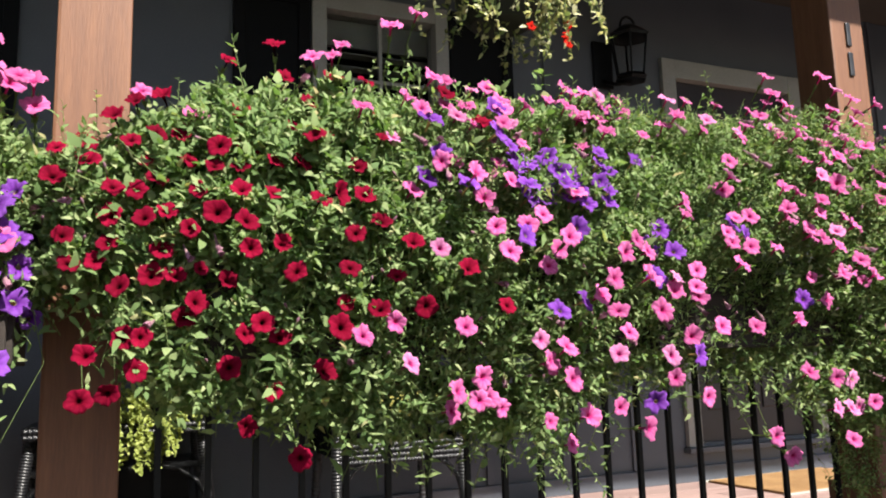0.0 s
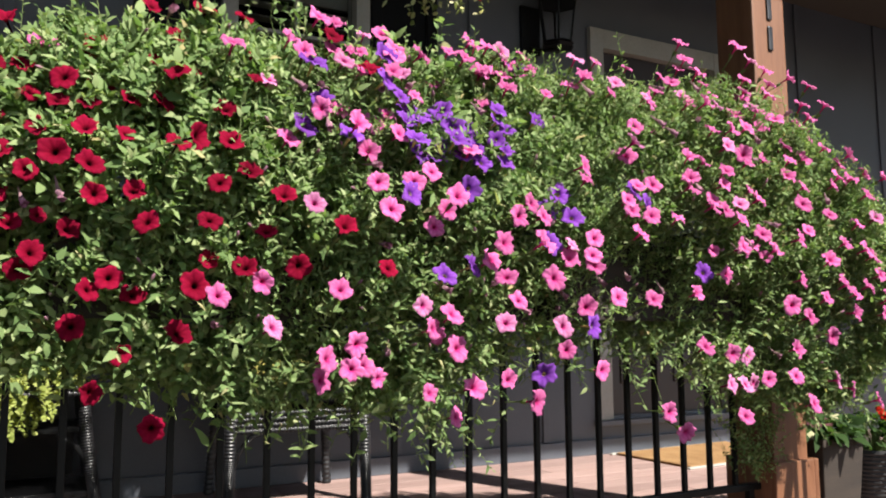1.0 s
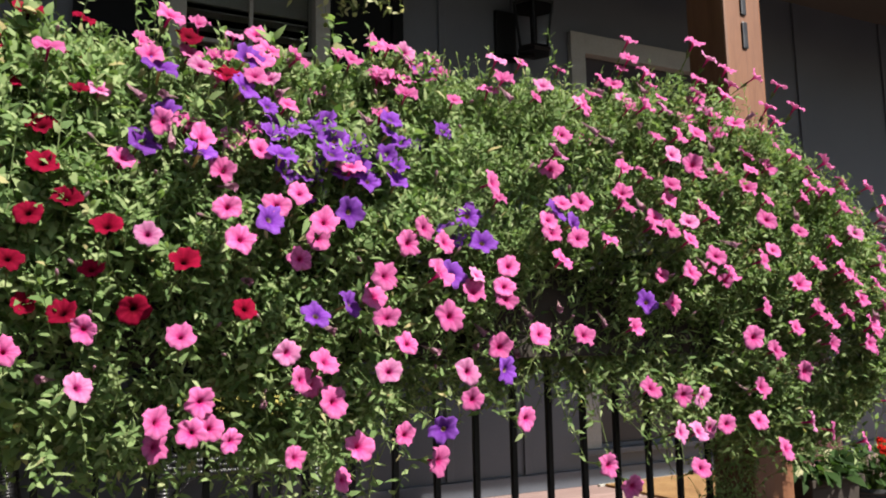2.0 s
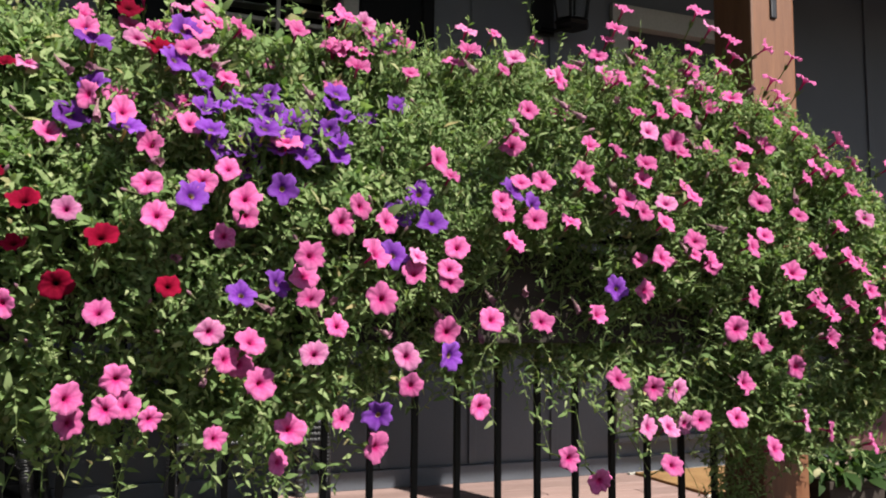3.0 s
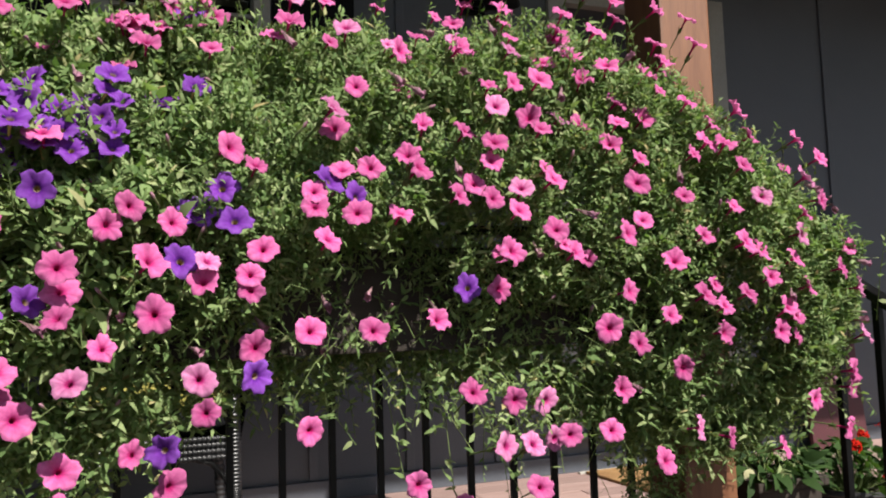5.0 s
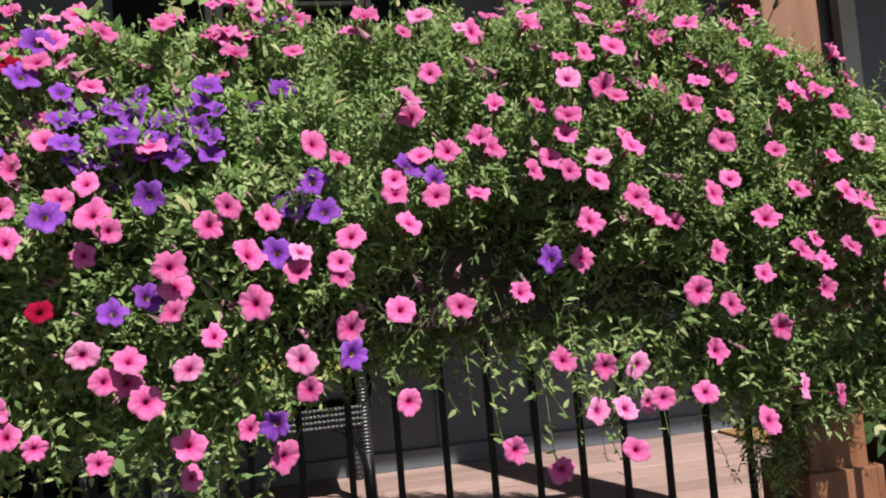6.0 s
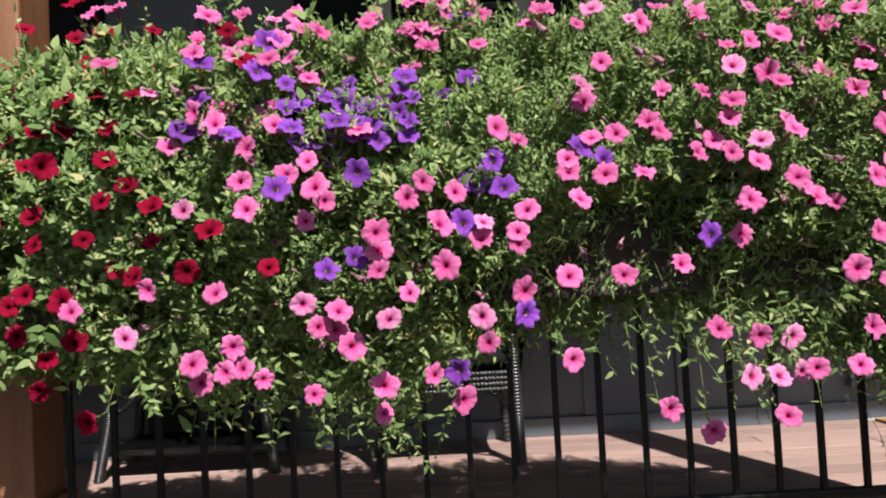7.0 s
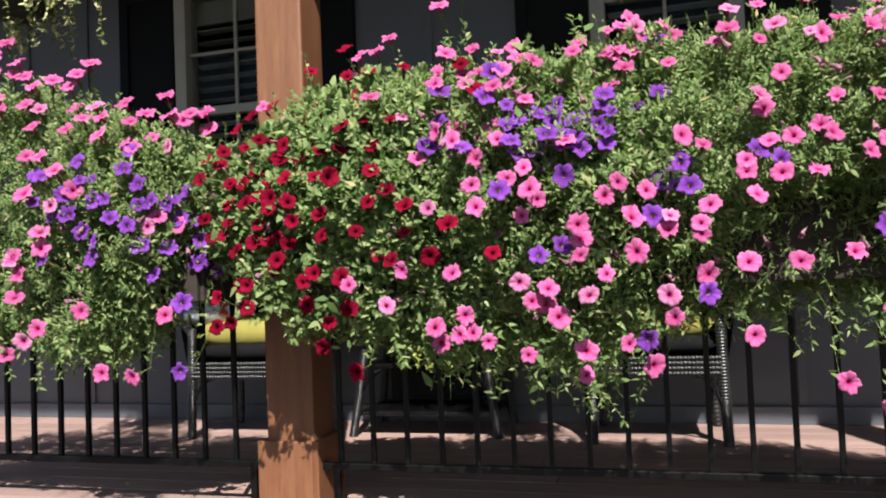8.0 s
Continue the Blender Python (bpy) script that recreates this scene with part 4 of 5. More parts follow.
PINK_A_3 = [(0.876, 1.609, 0.347), (0.882, 1.569, 1.148), (0.884, 1.544, 0.413), (0.889, 1.419, 0.641), (0.891, 1.423, 0.711), (0.891, 1.474, 0.679), (0.904, 1.446, 0.550), (0.922, 1.579, 0.843), (0.944, 1.459, 0.596), (0.949, 1.458, 0.773), (0.960, 1.641, 1.148), (0.968, 1.640, 1.067), (0.982, 1.459, 0.803), (0.982, 1.566, 0.427), (0.982, 1.654, 1.164), (1.009, 1.454, 0.721), (1.015, 1.428, 0.642), (1.019, 1.784, 1.280), (1.040, 1.536, 0.378), (1.043, 1.501, 0.785), (1.081, 1.491, 0.542), (1.085, 1.471, 0.690), (1.089, 1.493, 0.490), (1.092, 1.469, 0.722)]
PINK_B_1 = [(1.120, 1.668, 1.190), (1.127, 1.459, 0.898), (1.155, 1.471, 0.677), (1.155, 1.477, 0.701), (1.166, 1.520, 0.587), (1.171, 1.514, 0.883), (1.178, 1.497, 0.743), (1.220, 1.634, 1.151), (1.245, 1.609, 1.169), (1.256, 1.455, 0.808), (1.256, 1.512, 0.610), (1.257, 1.470, 0.835), (1.268, 1.594, 0.438), (1.275, 1.451, 0.756), (1.295, 1.485, 0.979), (1.303, 1.527, 0.955), (1.310, 1.498, 0.878), (1.329, 1.472, 0.802), (1.348, 1.543, 1.037), (1.351, 1.614, 1.171), (1.359, 1.499, 0.883), (1.363, 1.512, 0.608), (1.398, 1.415, 0.889), (1.400, 1.463, 0.802), (1.430, 1.446, 0.878), (1.443, 1.464, 0.955), (1.451, 1.598, 1.130), (1.454, 1.569, 0.332), (1.460, 1.622, 1.064), (1.464, 1.475, 0.622), (1.499, 1.444, 0.832)]
PINK_B_2 = [(1.522, 1.473, 1.101), (1.538, 1.506, 0.959), (1.545, 1.487, 0.859), (1.551, 1.535, 0.493), (1.555, 1.620, 0.271), (1.574, 1.473, 0.833), (1.575, 1.474, 0.898), (1.582, 1.473, 0.934), (1.584, 1.468, 0.997), (1.591, 1.436, 0.736), (1.591, 1.496, 0.672), (1.595, 1.498, 0.399), (1.621, 1.639, 1.284), (1.622, 1.516, 0.474), (1.623, 1.468, 0.812), (1.631, 1.491, 1.052), (1.634, 1.483, 0.854), (1.650, 1.505, 0.397), (1.656, 1.486, 0.985), (1.670, 1.579, 1.145), (1.673, 1.528, 0.315), (1.690, 1.499, 1.065), (1.690, 1.502, 0.972), (1.693, 1.467, 0.779), (1.694, 1.533, 0.467), (1.695, 1.664, 1.268), (1.702, 1.478, 0.872), (1.707, 1.530, 0.398), (1.715, 1.749, 1.386), (1.717, 1.490, 0.409)]
PINK_C_1 = [(1.724, 1.457, 0.737), (1.741, 1.579, 1.128), (1.753, 1.549, 1.006), (1.776, 1.575, 1.196), (1.788, 1.464, 0.415), (1.793, 1.532, 0.993), (1.797, 1.592, 1.239), (1.798, 1.474, 0.597), (1.821, 1.571, 1.098), (1.833, 1.496, 0.947), (1.834, 1.495, 0.483), (1.850, 1.476, 0.665), (1.854, 1.478, 0.774), (1.858, 1.564, 1.197), (1.859, 1.467, 0.568), (1.876, 1.561, 1.128), (1.881, 1.535, 1.044), (1.891, 1.496, 0.875), (1.892, 1.486, 0.801), (1.902, 1.704, 1.394), (1.909, 1.665, 1.335), (1.922, 1.512, 1.007)]
PINK_C_2 = [(1.934, 1.472, 0.619), (1.940, 1.460, 0.720), (1.957, 1.638, 1.262), (1.959, 1.653, 1.309), (1.962, 1.548, 0.333), (1.963, 1.482, 0.515), (2.005, 1.569, 1.189), (2.012, 1.553, 1.147), (2.021, 1.474, 0.657), (2.022, 1.470, 0.771), (2.025, 1.519, 0.395), (2.058, 1.545, 1.059), (2.064, 1.481, 0.580), (2.070, 1.481, 0.633), (2.083, 1.520, 0.971), (2.087, 1.673, 1.310), (2.111, 1.572, 1.201), (2.117, 1.539, 0.366), (2.119, 1.509, 0.969), (2.122, 1.463, 0.914), (2.132, 1.483, 0.657), (2.141, 1.489, 0.761)]
PINK_C_3 = [(2.165, 1.664, 1.296), (2.177, 1.479, 0.854), (2.185, 1.496, 0.744), (2.190, 1.514, 0.988), (2.202, 1.492, 0.691), (2.211, 1.574, 1.058), (2.224, 1.497, 0.579), (2.251, 1.505, 0.626), (2.291, 1.581, 0.327), (2.301, 1.503, 0.780), (2.324, 1.505, 0.903), (2.326, 1.518, 0.671), (2.336, 1.531, 0.429), (2.375, 1.572, 1.003), (2.383, 1.521, 0.856), (2.425, 1.559, 0.960), (2.455, 1.542, 0.447), (2.461, 1.539, 0.483), (2.475, 1.544, 0.758), (2.490, 1.537, 0.665), (2.505, 1.604, 0.347), (2.506, 1.544, 0.563)]
PINK_W_1 = [(-1.066, 1.840, 1.310), (-0.982, 1.840, 1.335), (-0.981, 1.840, 1.380), (-0.929, 1.840, 1.417), (-0.922, 1.683, 1.175), (-0.915, 1.737, 1.219), (-0.888, 1.840, 1.348), (-0.861, 1.839, 1.302), (-0.844, 1.561, 0.425), (-0.837, 1.718, 1.203), (-0.762, 1.506, 0.709), (-0.762, 1.506, 0.714), (-0.762, 1.513, 0.598), (-0.760, 1.540, 0.464), (-0.759, 1.609, 1.116), (-0.750, 1.811, 1.278), (-0.746, 1.509, 0.664), (-0.731, 1.533, 1.015), (-0.706, 1.494, 0.897), (-0.690, 1.520, 0.502), (-0.690, 1.777, 1.251), (-0.682, 1.530, 1.010), (-0.658, 1.820, 1.286), (-0.656, 1.501, 0.783), (-0.656, 1.504, 0.734)]
PINK_W_2 = [(-0.637, 1.588, 1.097), (-0.618, 1.639, 1.139), (-0.614, 1.496, 0.856), (-0.600, 1.840, 1.312), (-0.598, 1.496, 0.958), (-0.587, 1.689, 1.176), (-0.552, 1.533, 0.550), (-0.550, 1.613, 0.362), (-0.548, 1.511, 0.899), (-0.528, 1.594, 1.070), (-0.472, 1.721, 1.172), (-0.450, 1.656, 1.113), (-0.442, 1.656, 0.348), (-0.398, 1.722, 1.133), (-0.357, 1.650, 0.785), (-0.350, 1.676, 0.526), (-0.345, 1.864, 1.188), (-0.340, 1.799, 1.129), (-0.336, 1.677, 0.816), (-0.311, 1.833, 1.115), (-0.307, 1.734, 0.792), (-0.298, 1.896, 1.140), (-0.276, 1.964, 1.145), (-0.273, 1.914, 1.098)]
RED_1 = [(-0.226, 1.665, 0.919), (-0.225, 1.694, 0.986), (-0.203, 1.641, 0.799), (-0.191, 1.655, 0.748), (-0.170, 1.697, 1.005), (-0.165, 1.674, 0.958), (-0.163, 1.621, 0.488), (-0.156, 1.620, 0.571), (-0.146, 1.645, 0.754), (-0.123, 1.641, 0.786), (-0.122, 1.701, 1.064), (-0.120, 1.639, 0.840), (-0.118, 1.639, 0.899), (-0.115, 1.624, 0.499), (-0.102, 1.634, 0.703), (-0.090, 1.632, 0.601), (-0.086, 1.682, 1.009), (-0.080, 1.710, 1.102), (-0.074, 1.634, 0.895), (-0.066, 1.625, 0.541), (-0.059, 1.615, 0.603), (-0.051, 1.671, 0.965), (-0.044, 1.636, 0.724), (-0.036, 1.648, 0.924), (-0.026, 1.744, 1.132), (-0.025, 1.632, 0.776), (-0.017, 1.617, 0.849)]
RED_2 = [(0.001, 1.636, 0.725), (0.009, 1.677, 1.022), (0.020, 1.643, 0.643), (0.025, 1.649, 0.968), (0.027, 1.746, 1.077), (0.037, 1.582, 0.889), (0.040, 1.611, 0.671), (0.067, 1.525, 0.834), (0.076, 1.592, 0.986), (0.094, 1.576, 0.710), (0.108, 1.646, 0.543), (0.111, 1.722, 1.222), (0.113, 1.531, 0.883), (0.116, 1.668, 1.062), (0.121, 1.603, 0.946), (0.123, 1.521, 0.820), (0.131, 1.528, 0.767), (0.131, 1.581, 0.607), (0.131, 1.682, 1.096), (0.142, 1.646, 1.000), (0.147, 1.660, 0.423), (0.163, 1.580, 0.628), (0.183, 1.569, 0.888), (0.188, 1.611, 0.493), (0.190, 1.593, 0.961), (0.197, 1.555, 0.783), (0.212, 1.660, 0.603)]
RED_3 = [(0.212, 1.737, 1.278), (0.215, 1.516, 0.723), (0.232, 1.700, 1.188), (0.245, 1.599, 0.962), (0.247, 1.657, 1.053), (0.251, 1.642, 0.354), (0.261, 1.491, 0.866), (0.276, 1.653, 1.118), (0.278, 1.545, 0.530), (0.283, 1.431, 0.862), (0.291, 1.466, 0.611), (0.297, 1.620, 1.040), (0.320, 1.500, 0.731), (0.325, 1.636, 1.172), (0.354, 1.558, 0.953), (0.359, 1.524, 0.885), (0.395, 1.549, 0.653), (0.403, 1.646, 1.104), (0.412, 1.671, 1.189), (0.435, 1.552, 0.723), (0.454, 1.500, 0.786), (0.501, 1.551, 0.657), (0.569, 1.482, 0.732), (0.585, 1.616, 1.163), (0.640, 1.536, 1.071), (0.672, 1.513, 0.659)]
VIOLET_1 = [(0.507, 1.552, 0.941), (0.535, 1.582, 1.086), (0.540, 1.544, 0.997), (0.597, 1.524, 0.927), (0.668, 1.512, 1.044), (0.680, 1.555, 1.112), (0.703, 1.469, 0.806), (0.729, 1.501, 0.928), (0.739, 1.577, 1.004), (0.742, 1.519, 0.902), (0.786, 1.594, 1.006), (0.787, 1.487, 0.647), (0.801, 1.558, 0.877), (0.819, 1.493, 0.936), (0.830, 1.588, 1.021), (0.847, 1.478, 0.666), (0.853, 1.503, 0.832)]
VIOLET_2 = [(0.873, 1.564, 0.975), (0.910, 1.569, 0.947), (0.915, 1.590, 0.987), (0.927, 1.590, 0.917), (1.028, 1.493, 0.439), (1.028, 1.641, 1.013), (1.053, 1.493, 0.724), (1.075, 1.665, 1.188), (1.080, 1.548, 0.808), (1.082, 1.582, 1.028), (1.120, 1.554, 0.849), (1.137, 1.526, 0.792), (1.166, 1.496, 0.542), (1.285, 1.485, 0.856), (1.333, 1.490, 0.830), (1.540, 1.525, 0.678)]
VIOLET_W = [(-0.653, 1.507, 0.701), (-0.632, 1.490, 0.943), (-0.576, 1.502, 0.884), (-0.565, 1.510, 0.827), (-0.548, 1.529, 0.983), (-0.530, 1.525, 0.777), (-0.502, 1.536, 0.746), (-0.494, 1.531, 0.865), (-0.409, 1.606, 1.011), (-0.405, 1.573, 0.953), (-0.381, 1.620, 0.732), (-0.373, 1.635, 0.645), (-0.371, 1.621, 0.909), (-0.369, 1.629, 0.848), (-0.349, 1.656, 0.857), (-0.330, 1.692, 0.723), (-0.322, 1.797, 0.356), (-0.319, 1.697, 0.851), (-0.315, 1.729, 0.560), (-0.312, 1.716, 0.860), (-0.303, 1.744, 0.810), (-0.293, 1.763, 0.889), (-0.287, 1.790, 0.680), (-0.284, 1.791, 0.803), (-0.281, 1.800, 0.750), (-0.267, 1.854, 0.653), (-0.255, 1.889, 0.926)]

petunia(11, "crimson petunia with dark throats, trailing from the flower box", -0.25, 0.45, 6900, False,
        [("crimson", RED_1 + RED_2 + RED_3, [(10, -0.15, 0.42, 0.3, 0.98, 0.04)], 0.0, (0.85, 1.1))], 22, 0.14, (0.029, 0.5), [(-0.02, 1.68, 0.6, 0.49, 14)])
petunia(12, "pink petunia spilling over the flower box", 0.4, 1.12, 5600, False,
        [("pink", PINK_A_1 + PINK_A_2 + PINK_A_3, [(14, 0.5, 1.15, 0.86, 1.08, 0.035)], 0.1, (0.84, 1.12))], 28, 0.5, (0.024, 0.36), [(0.88, 1.72, 0.42, 0.21, 34)])
petunia(13, "violet petunia with yellow eyes among the pink", 0.62, 0.98, 1200, False,
        [("violet", VIOLET_1 + VIOLET_2, [(16, 0.7, 0.97, 0.64, 0.82, 0.024)], 0.0, (1.04, 1.28))], 12, 0.82, (0.03, 0.44))
petunia(14, "dense pink petunia in full bloom, trailing low", 1.1, 1.76, 5900, False,
        [("pink", PINK_B_1 + PINK_B_2, [(22, 0.95, 1.8, 0.88, 1.08, 0.03)], 0.14, (0.85, 1.1))], 28, 1.4, (0.021, 0.32), [(1.64, 1.58, 0.5, 0.28, 20), (1.48, 1.62, 0.52, 0.4, 6), (1.36, 1.76, 0.78, 0.56, 40), (1.46, 1.76, 0.78, 0.56, 40)])
petunia(15, "pink petunia spilling round the porch post", 1.72, 2.56, 8800, False,
        [("pink", PINK_C_1 + PINK_C_2 + PINK_C_3, [(22, 1.6, 2.5, 0.3, 1.04, 0.04)], 0.1, (0.85, 1.08))], 26, 1.95, (0.021, 0.36), [(2.27, 2.03, 0.55, 0.02, 230), (2.12, 1.8, 0.45, 0.25, 22)])
petunia(16, "violet petunia hanging from the farther flower box", -0.62, -0.22, 2900, True,
        [("violet", VIOLET_W, [(9, -0.7, -0.27, 0.3, 0.72, 0.03)], 0.0, (1.0, 1.3))], 14, -0.42, (0.024, 0.36))
petunia(17, "pale and deep pink petunia in the farther flower box", -1.85, -0.5, 6200, True,
        [("pink", PINK_W_1 + PINK_W_2, [(40, -1.8, -0.95, 0.1, 1.05, 0.05), (12, -1.1, -0.32, 0.85, 1.1, 0.035)], 0.15, (1.0, 1.25))], 26, -0.95, (0.021, 0.36), [(-0.7, 1.6, 0.48, 0.34, 24)])


# ---- other plants ----
def strands(rng, starts, lengths, size, round_leaf, lv, lf, sv, sf, step=0.012, swing=0.03):
    """Trailing strands set with small leaves."""
    for s, ln in zip(starts, lengths):
        n = max(3, int(ln / step))
        p = np.array(s, float)
        line = [p.copy()]
        d = unit(np.array([rng.normal(0, 0.5), -0.6 + rng.normal(0, 0.4), 0.25]))
        for i in range(n):
            d = unit(d + np.array([rng.normal(0, swing * 4), rng.normal(0, swing * 4), -0.28]))
            p = p + d * step
            line.append(p.copy())
            k = 2 if size < 0.03 else 3
            w = unit(rng.normal(0, 1, (k, 3)) * 0.8 + np.array([0, -0.5, 0.25]))
            l = size * rng.uniform(0.7, 1.2, k)
            blades(rng, np.repeat(p[None], k, 0), w, l, l * round_leaf, rng.uniform(0, 0.2, k), lv, lf)
        line = np.array(line)
        pick = np.linspace(0, len(line) - 1, 6).astype(int)
        strings(rng, line[pick][None], 0.0012, sv, sf)


def potted_jenny():
    rng = np.random.default_rng(31)
    c = np.array([0.05, TABLE[1] - 0.1, FLOOR + 0.515])
    p = empty("potted_plant", pose(*c), "lime-yellow creeping plant trailing from a pot on the table", "potted plant")
    part("pot", lathe([(0.075, 0.0), (0.085, 0.03), (0.1, 0.11), (0.106, 0.115), (0.098, 0.12), (0.09, 0.105)], 24), POT, p)
    lv, lf, sv, sf = [], [], [], []
    st = [(rng.normal(0.01, 0.09), rng.uniform(-0.13, 0.0), 0.105 + rng.uniform(-0.01, 0.02)) for _ in range(80)]
    ln = [rng.uniform(0.1, 0.34) if s[0] < 0.03 else rng.uniform(0.07, 0.2) for s in st]
    strands(rng, st, ln, 0.021, 0.85, lv, lf, sv, sf, 0.011)
    bulk("foliage", np.concatenate(lv), np.concatenate(lf), LIMELEAF, p)
    bulk("stem_tangle", np.concatenate(sv), np.concatenate(sf), LIMELEAF, p)


potted_jenny()


def hanging_basket(seed, x, y, z):
    """z: the underside of the pot."""
    rng = np.random.default_rng(seed)
    b = empty("hanging_basket", pose(x, y, z), "hanging basket of variegated trailing foliage with few red blossoms", "hanging plant", "hanging baskets")
    part("pot", lathe([(0.09, 0.0), (0.12, 0.03), (0.145, 0.14), (0.15, 0.15), (0.14, 0.155), (0.13, 0.13)], 24), POT, b)
    for k in range(3):
        a = 2 * math.pi * k / 3
        part("chain", sweep([(0.14 * math.cos(a), 0.14 * math.sin(a), 0.145), (0, 0, CEILING - z - 0.03)], 0.0025, 5), METAL, b)
    part("hook", sweep([(0, 0, CEILING - z - 0.035), (0, 0, CEILING - z)], 0.006, 6), METAL, b)
    lv, lf, sv, sf = [], [], [], []
    st, ln = [], []
    for _ in range(105):
        a = rng.uniform(0, 6.283)
        r = rng.uniform(0.05, 0.2)
        st.append((r * math.cos(a) * 1.25, r * math.sin(a), 0.15 + rng.uniform(-0.02, 0.06)))
        ln.append(rng.uniform(0.12, 0.36))
    strands(rng, st, ln, 0.026, 0.5, lv, lf, sv, sf, 0.019, 0.05)
    for _ in range(40):
        a = rng.uniform(0, 6.283)
        st = [(0.13 * math.cos(a), 0.13 * math.sin(a), 0.12)]
        strands(rng, st, [rng.uniform(0.04, 0.14)], 0.034, 0.5, lv, lf, sv, sf, 0.014, 0.08)
    bulk("foliage", np.concatenate(lv), np.concatenate(lf), PALELEAF, b)
    bulk("stem_tangle", np.concatenate(sv), np.concatenate(sf), STEM, b)
    for _ in range(6):
        a = rng.uniform(3.3, 6.1)
        o = new("blossom", RUFFLE)
        o.parent, o.matrix_basis = b, Matrix.Translation((0.2 * math.cos(a), 0.2 * math.sin(a), rng.uniform(-0.12, 0.12))) @ turned((0, -1, 0.3), 0) @ Matrix.Diagonal((0.55, 0.55, 0.55, 1))


RUFFLE = corolla(50, SCARLET, 0.028, cut=0.3, frill=0.3)
hanging_basket(41, 0.94, 2.0, 1.54)
hanging_basket(42, -1.2, 2.0, 1.64)


def geranium():
    rng = np.random.default_rng(61)
    g = empty("geranium_pot", pose(3.07, 2.15, FLOOR) @ Matrix.Diagonal((0.7, 0.7, 0.72, 1)), "scarlet geranium in a ribbed charcoal pot", "potted plant")
    prof = [(0.13, 0.0), (0.15, 0.02)] + [(0.15 + 0.05 * k / 24 + (0.004 if k % 2 else 0), 0.02 + 0.27 * k / 24) for k in range(25)] + [(0.21, 0.3), (0.205, 0.32), (0.185, 0.315), (0.18, 0.28)]
    part("pot", lathe(prof, 32), POT, g)
    part("soil", lathe([(0.17, 0.27), (0.181, 0.285)], 24), SOIL, g)
    lv, lf, sv, sf = [], [], [], []
    n = 260
    a = rng.uniform(0, 6.283, n)
    r = rng.uniform(0.03, 0.26, n)
    base = np.stack([r * np.cos(a), r * np.sin(a), 0.3 + 0.16 * (1 - (r / 0.28) ** 2) + rng.uniform(-0.06, 0.04, n)], 1)
    way = unit(np.stack([np.cos(a), np.sin(a), rng.uniform(-0.3, 0.6, n)], 1))
    blades(rng, base, way, rng.uniform(0.04, 0.075, n), rng.uniform(0.03, 0.055, n), rng.uniform(0, 0.25, n), lv, lf)
    strings(rng, np.stack([base * np.array([0.3, 0.3, 0]) + np.array([0, 0, 0.28]), base * np.array([0.6, 0.6, 0.5]) + np.array([0, 0, 0.14]), base], 1), 0.002, sv, sf)
    bulk("foliage", np.concatenate(lv), np.concatenate(lf), BROAD, g)
    bulk("stem_tangle", np.concatenate(sv), np.concatenate(sf), STEM, g)
    for cx, cy, cz in ((-0.1, -0.14, 0.5), (0.12, -0.1, 0.55), (0.02, -0.2, 0.36), (0.16, 0.05, 0.5)):
        for _ in range(9):
            w = unit(rng.normal(0, 1, 3) + np.array([0, -0.6, 0.5]))
            o = new("blossom", RUFFLE)
            o.parent, o.matrix_basis = g, Matrix.Translation(Vector((cx, cy, cz)) + Vector(w) * 0.028) @ turned(w, rng.uniform(0, 360)) @ Matrix.Diagonal((0.55, 0.55, 0.55, 1))


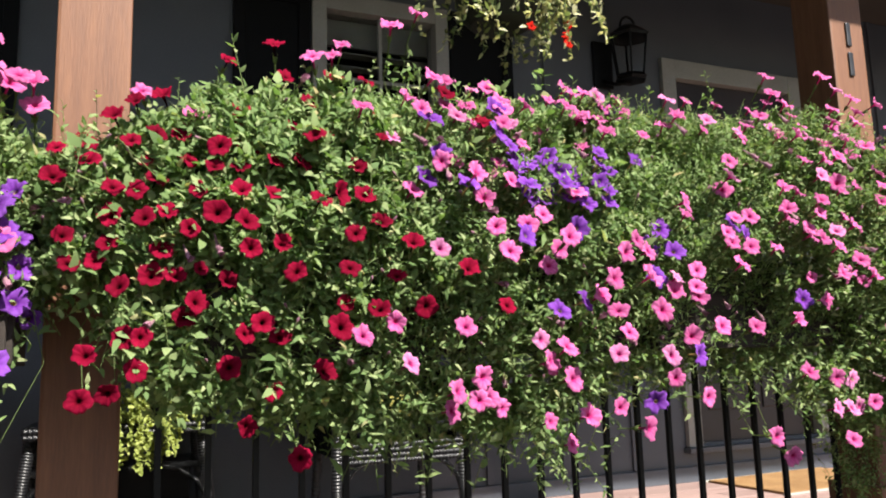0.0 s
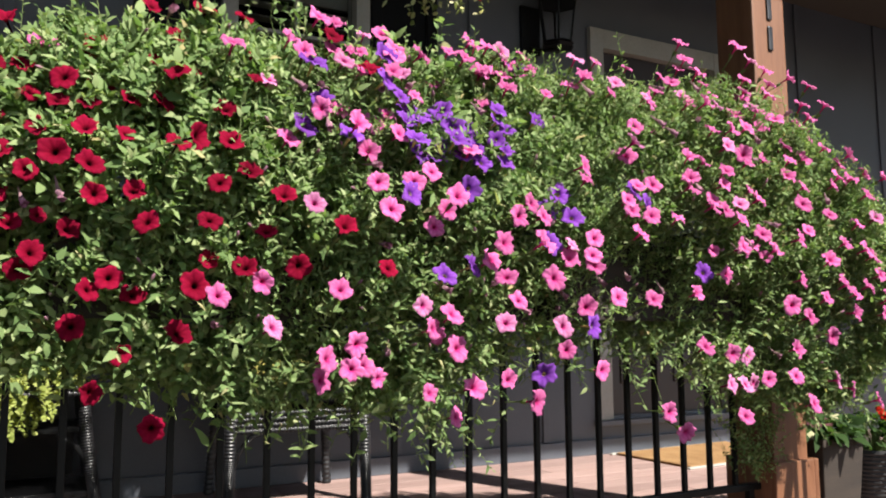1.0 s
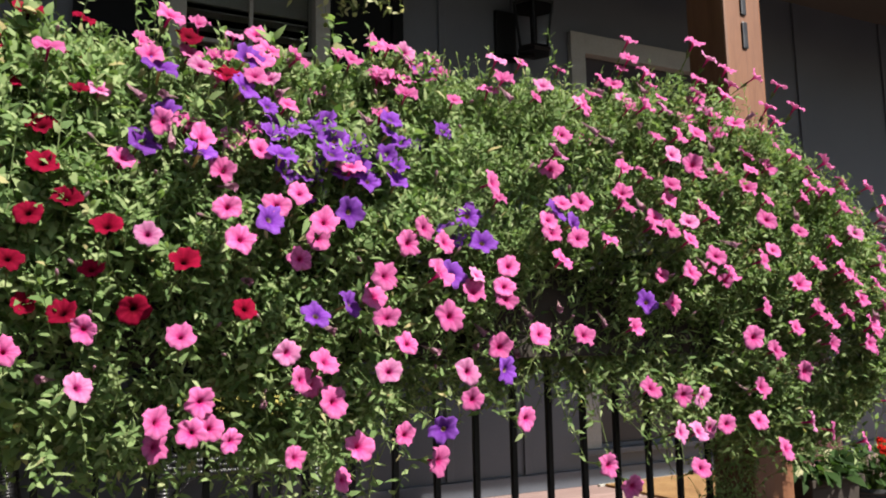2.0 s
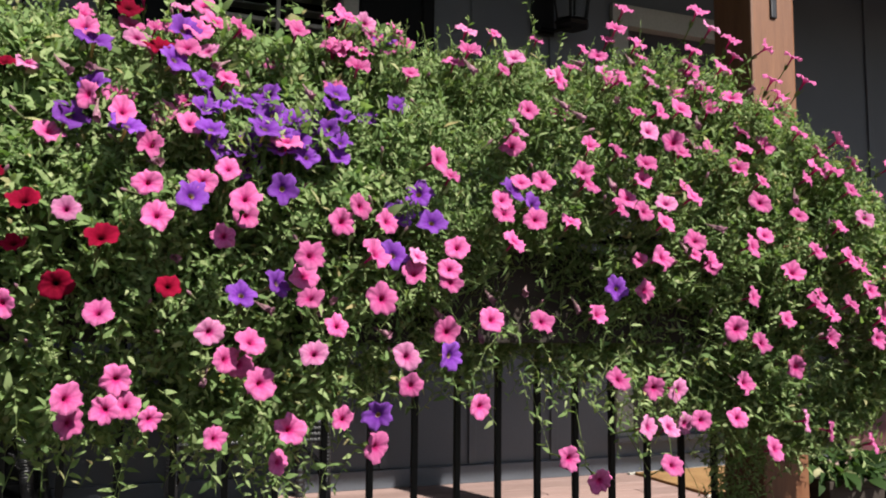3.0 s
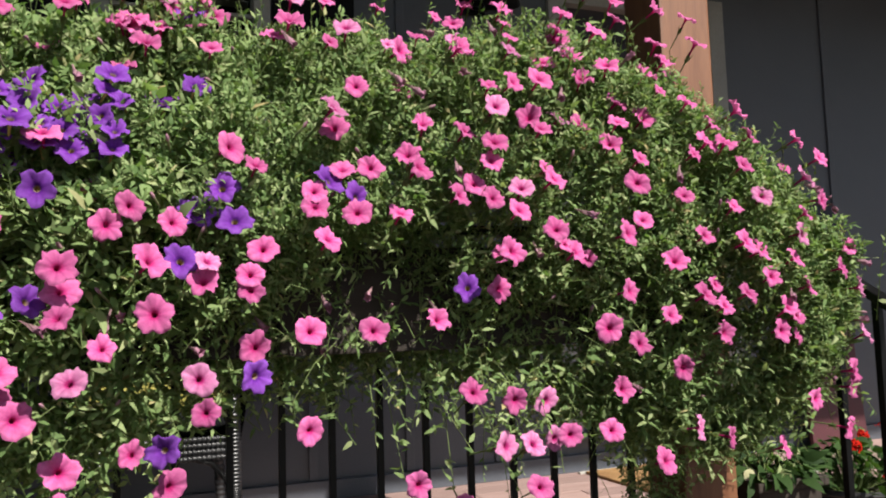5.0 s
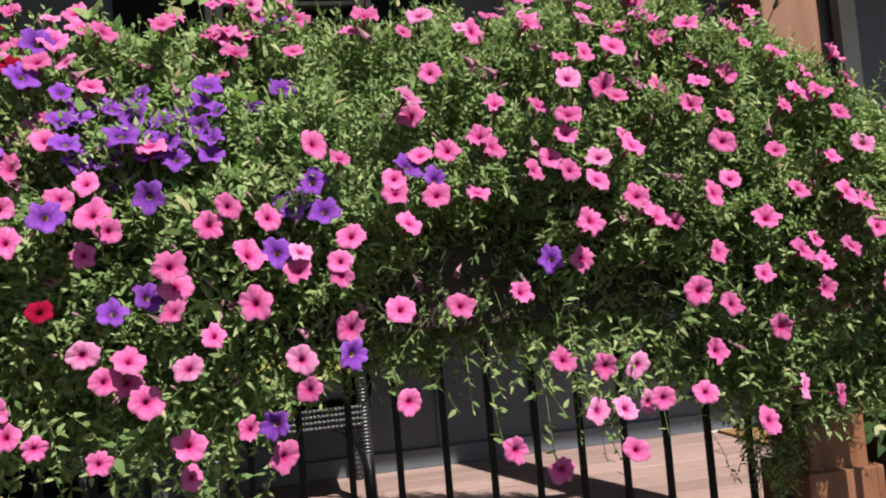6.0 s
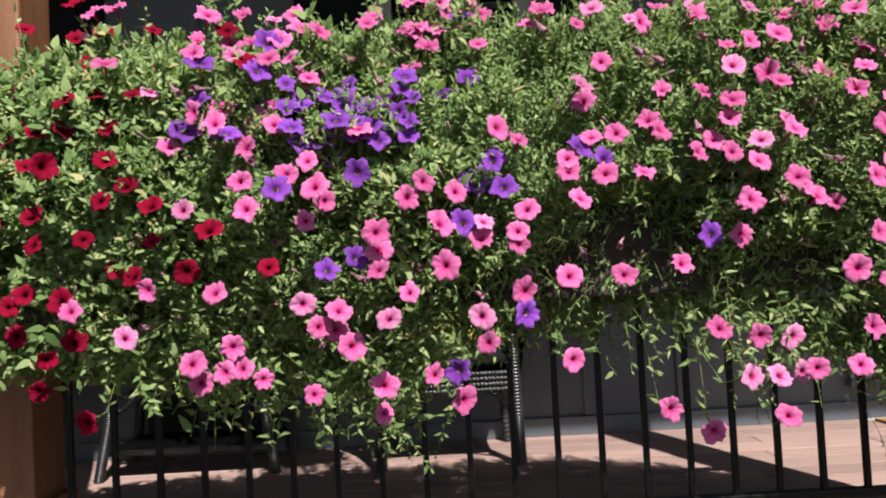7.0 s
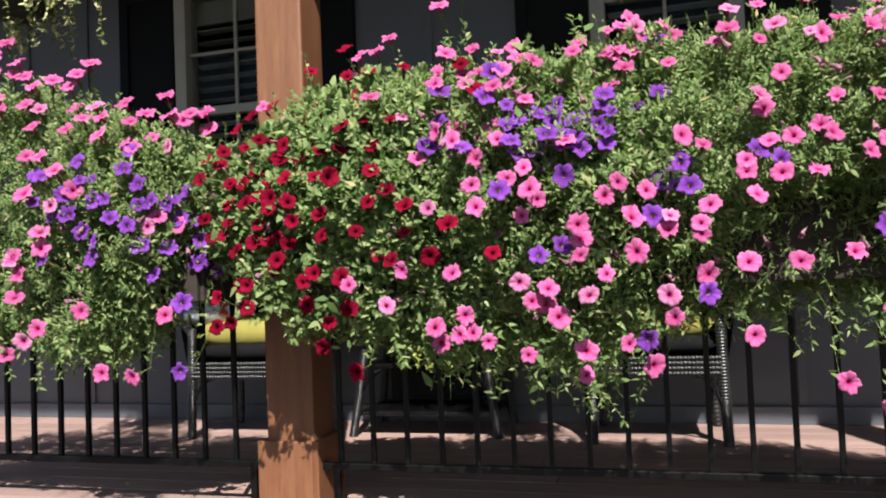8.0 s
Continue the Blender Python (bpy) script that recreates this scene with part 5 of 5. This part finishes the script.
def square_planter():
    """A low tapered planter with boarded rim, dark leaves and a few pale ones."""
    rng = np.random.default_rng(67)
    g = empty("square_planter", pose(2.725, 2.14, FLOOR), "low dark square planter with drooping dark and pale leaves", "planter")
    body = box(-0.115, 0.115, -0.115, 0.115, 0.001, 0.27, 0.006)
    for v in body.verts:
        k = 0.84 + 0.16 * v.co.z / 0.27
        v.co.x, v.co.y = v.co.x * k, v.co.y * k
    part("body", body, PLANTER, g)
    for a in range(4):
        b = part("rim_board", box(-0.128, 0.108, -0.128, -0.108, 0.271, 0.298, 0.004), PLANTER, g)
        b.matrix_basis = pose(0, 0, 0, 0, 0, 90 * a)
    part("soil", box(-0.106, 0.106, -0.106, 0.106, 0.271, 0.284, 0.003), SOIL, g)
    for name, n, material, label in (("foliage", 150, BROAD, ""), ("pale_leaves", 16, PALELEAF, "pale variegated leaves")):
        lv, lf = [], []
        a, r = rng.uniform(0, 6.283, n), 0.15 * np.sqrt(rng.random(n))
        base = np.stack([r * np.cos(a), r * np.sin(a), 0.29 + 0.13 * (1 - (r / 0.16) ** 2) * rng.random(n)], 1)
        way = unit(np.stack([np.cos(a), np.sin(a), rng.uniform(-0.8, 0.5, n)], 1))
        blades(rng, base, way, rng.uniform(0.045, 0.08, n), rng.uniform(0.025, 0.045, n), rng.uniform(0.1, 0.35, n), lv, lf)
        bulk(name, np.concatenate(lv), np.concatenate(lf), material, g, label)
    sv, sf = [], []
    a = rng.uniform(0, 6.283, 24)
    end = np.stack([0.12 * np.cos(a), 0.12 * np.sin(a), rng.uniform(0.3, 0.38, 24)], 1)
    strings(rng, np.stack([end * np.array([0.2, 0.2, 0]) + np.array([0, 0, 0.28]), end * np.array([0.6, 0.6, 1]), end], 1), 0.002, sv, sf)
    bulk("stem_tangle", np.concatenate(sv), np.concatenate(sf), STEM, g)


geranium()
square_planter()

# ---- floor boards ----
deck = random.Random(5)
lengths = [1.6, 2.1, 2.4]
meshes = {}
for ln in lengths:
    o = box(0.0015, ln - 0.0015, 0.0, 0.136, -0.025, 0.0, 0.003)
    me = bpy.data.meshes.new("floor_board")
    o.to_mesh(me)
    o.free()
    me.materials.append(BOARD)
    meshes[ln] = me
y = 1.835
while y < WALL - 0.02:
    x = WEST + deck.uniform(-1.5, 0)
    while x < EAST - 0.3:
        ln = deck.choice(lengths)
        o = new("floor_board", meshes[ln])
        o.parent, o.location = floor, (x, y, FLOOR + deck.uniform(-0.0006, 0.0006))
        x += ln
    y += 0.14
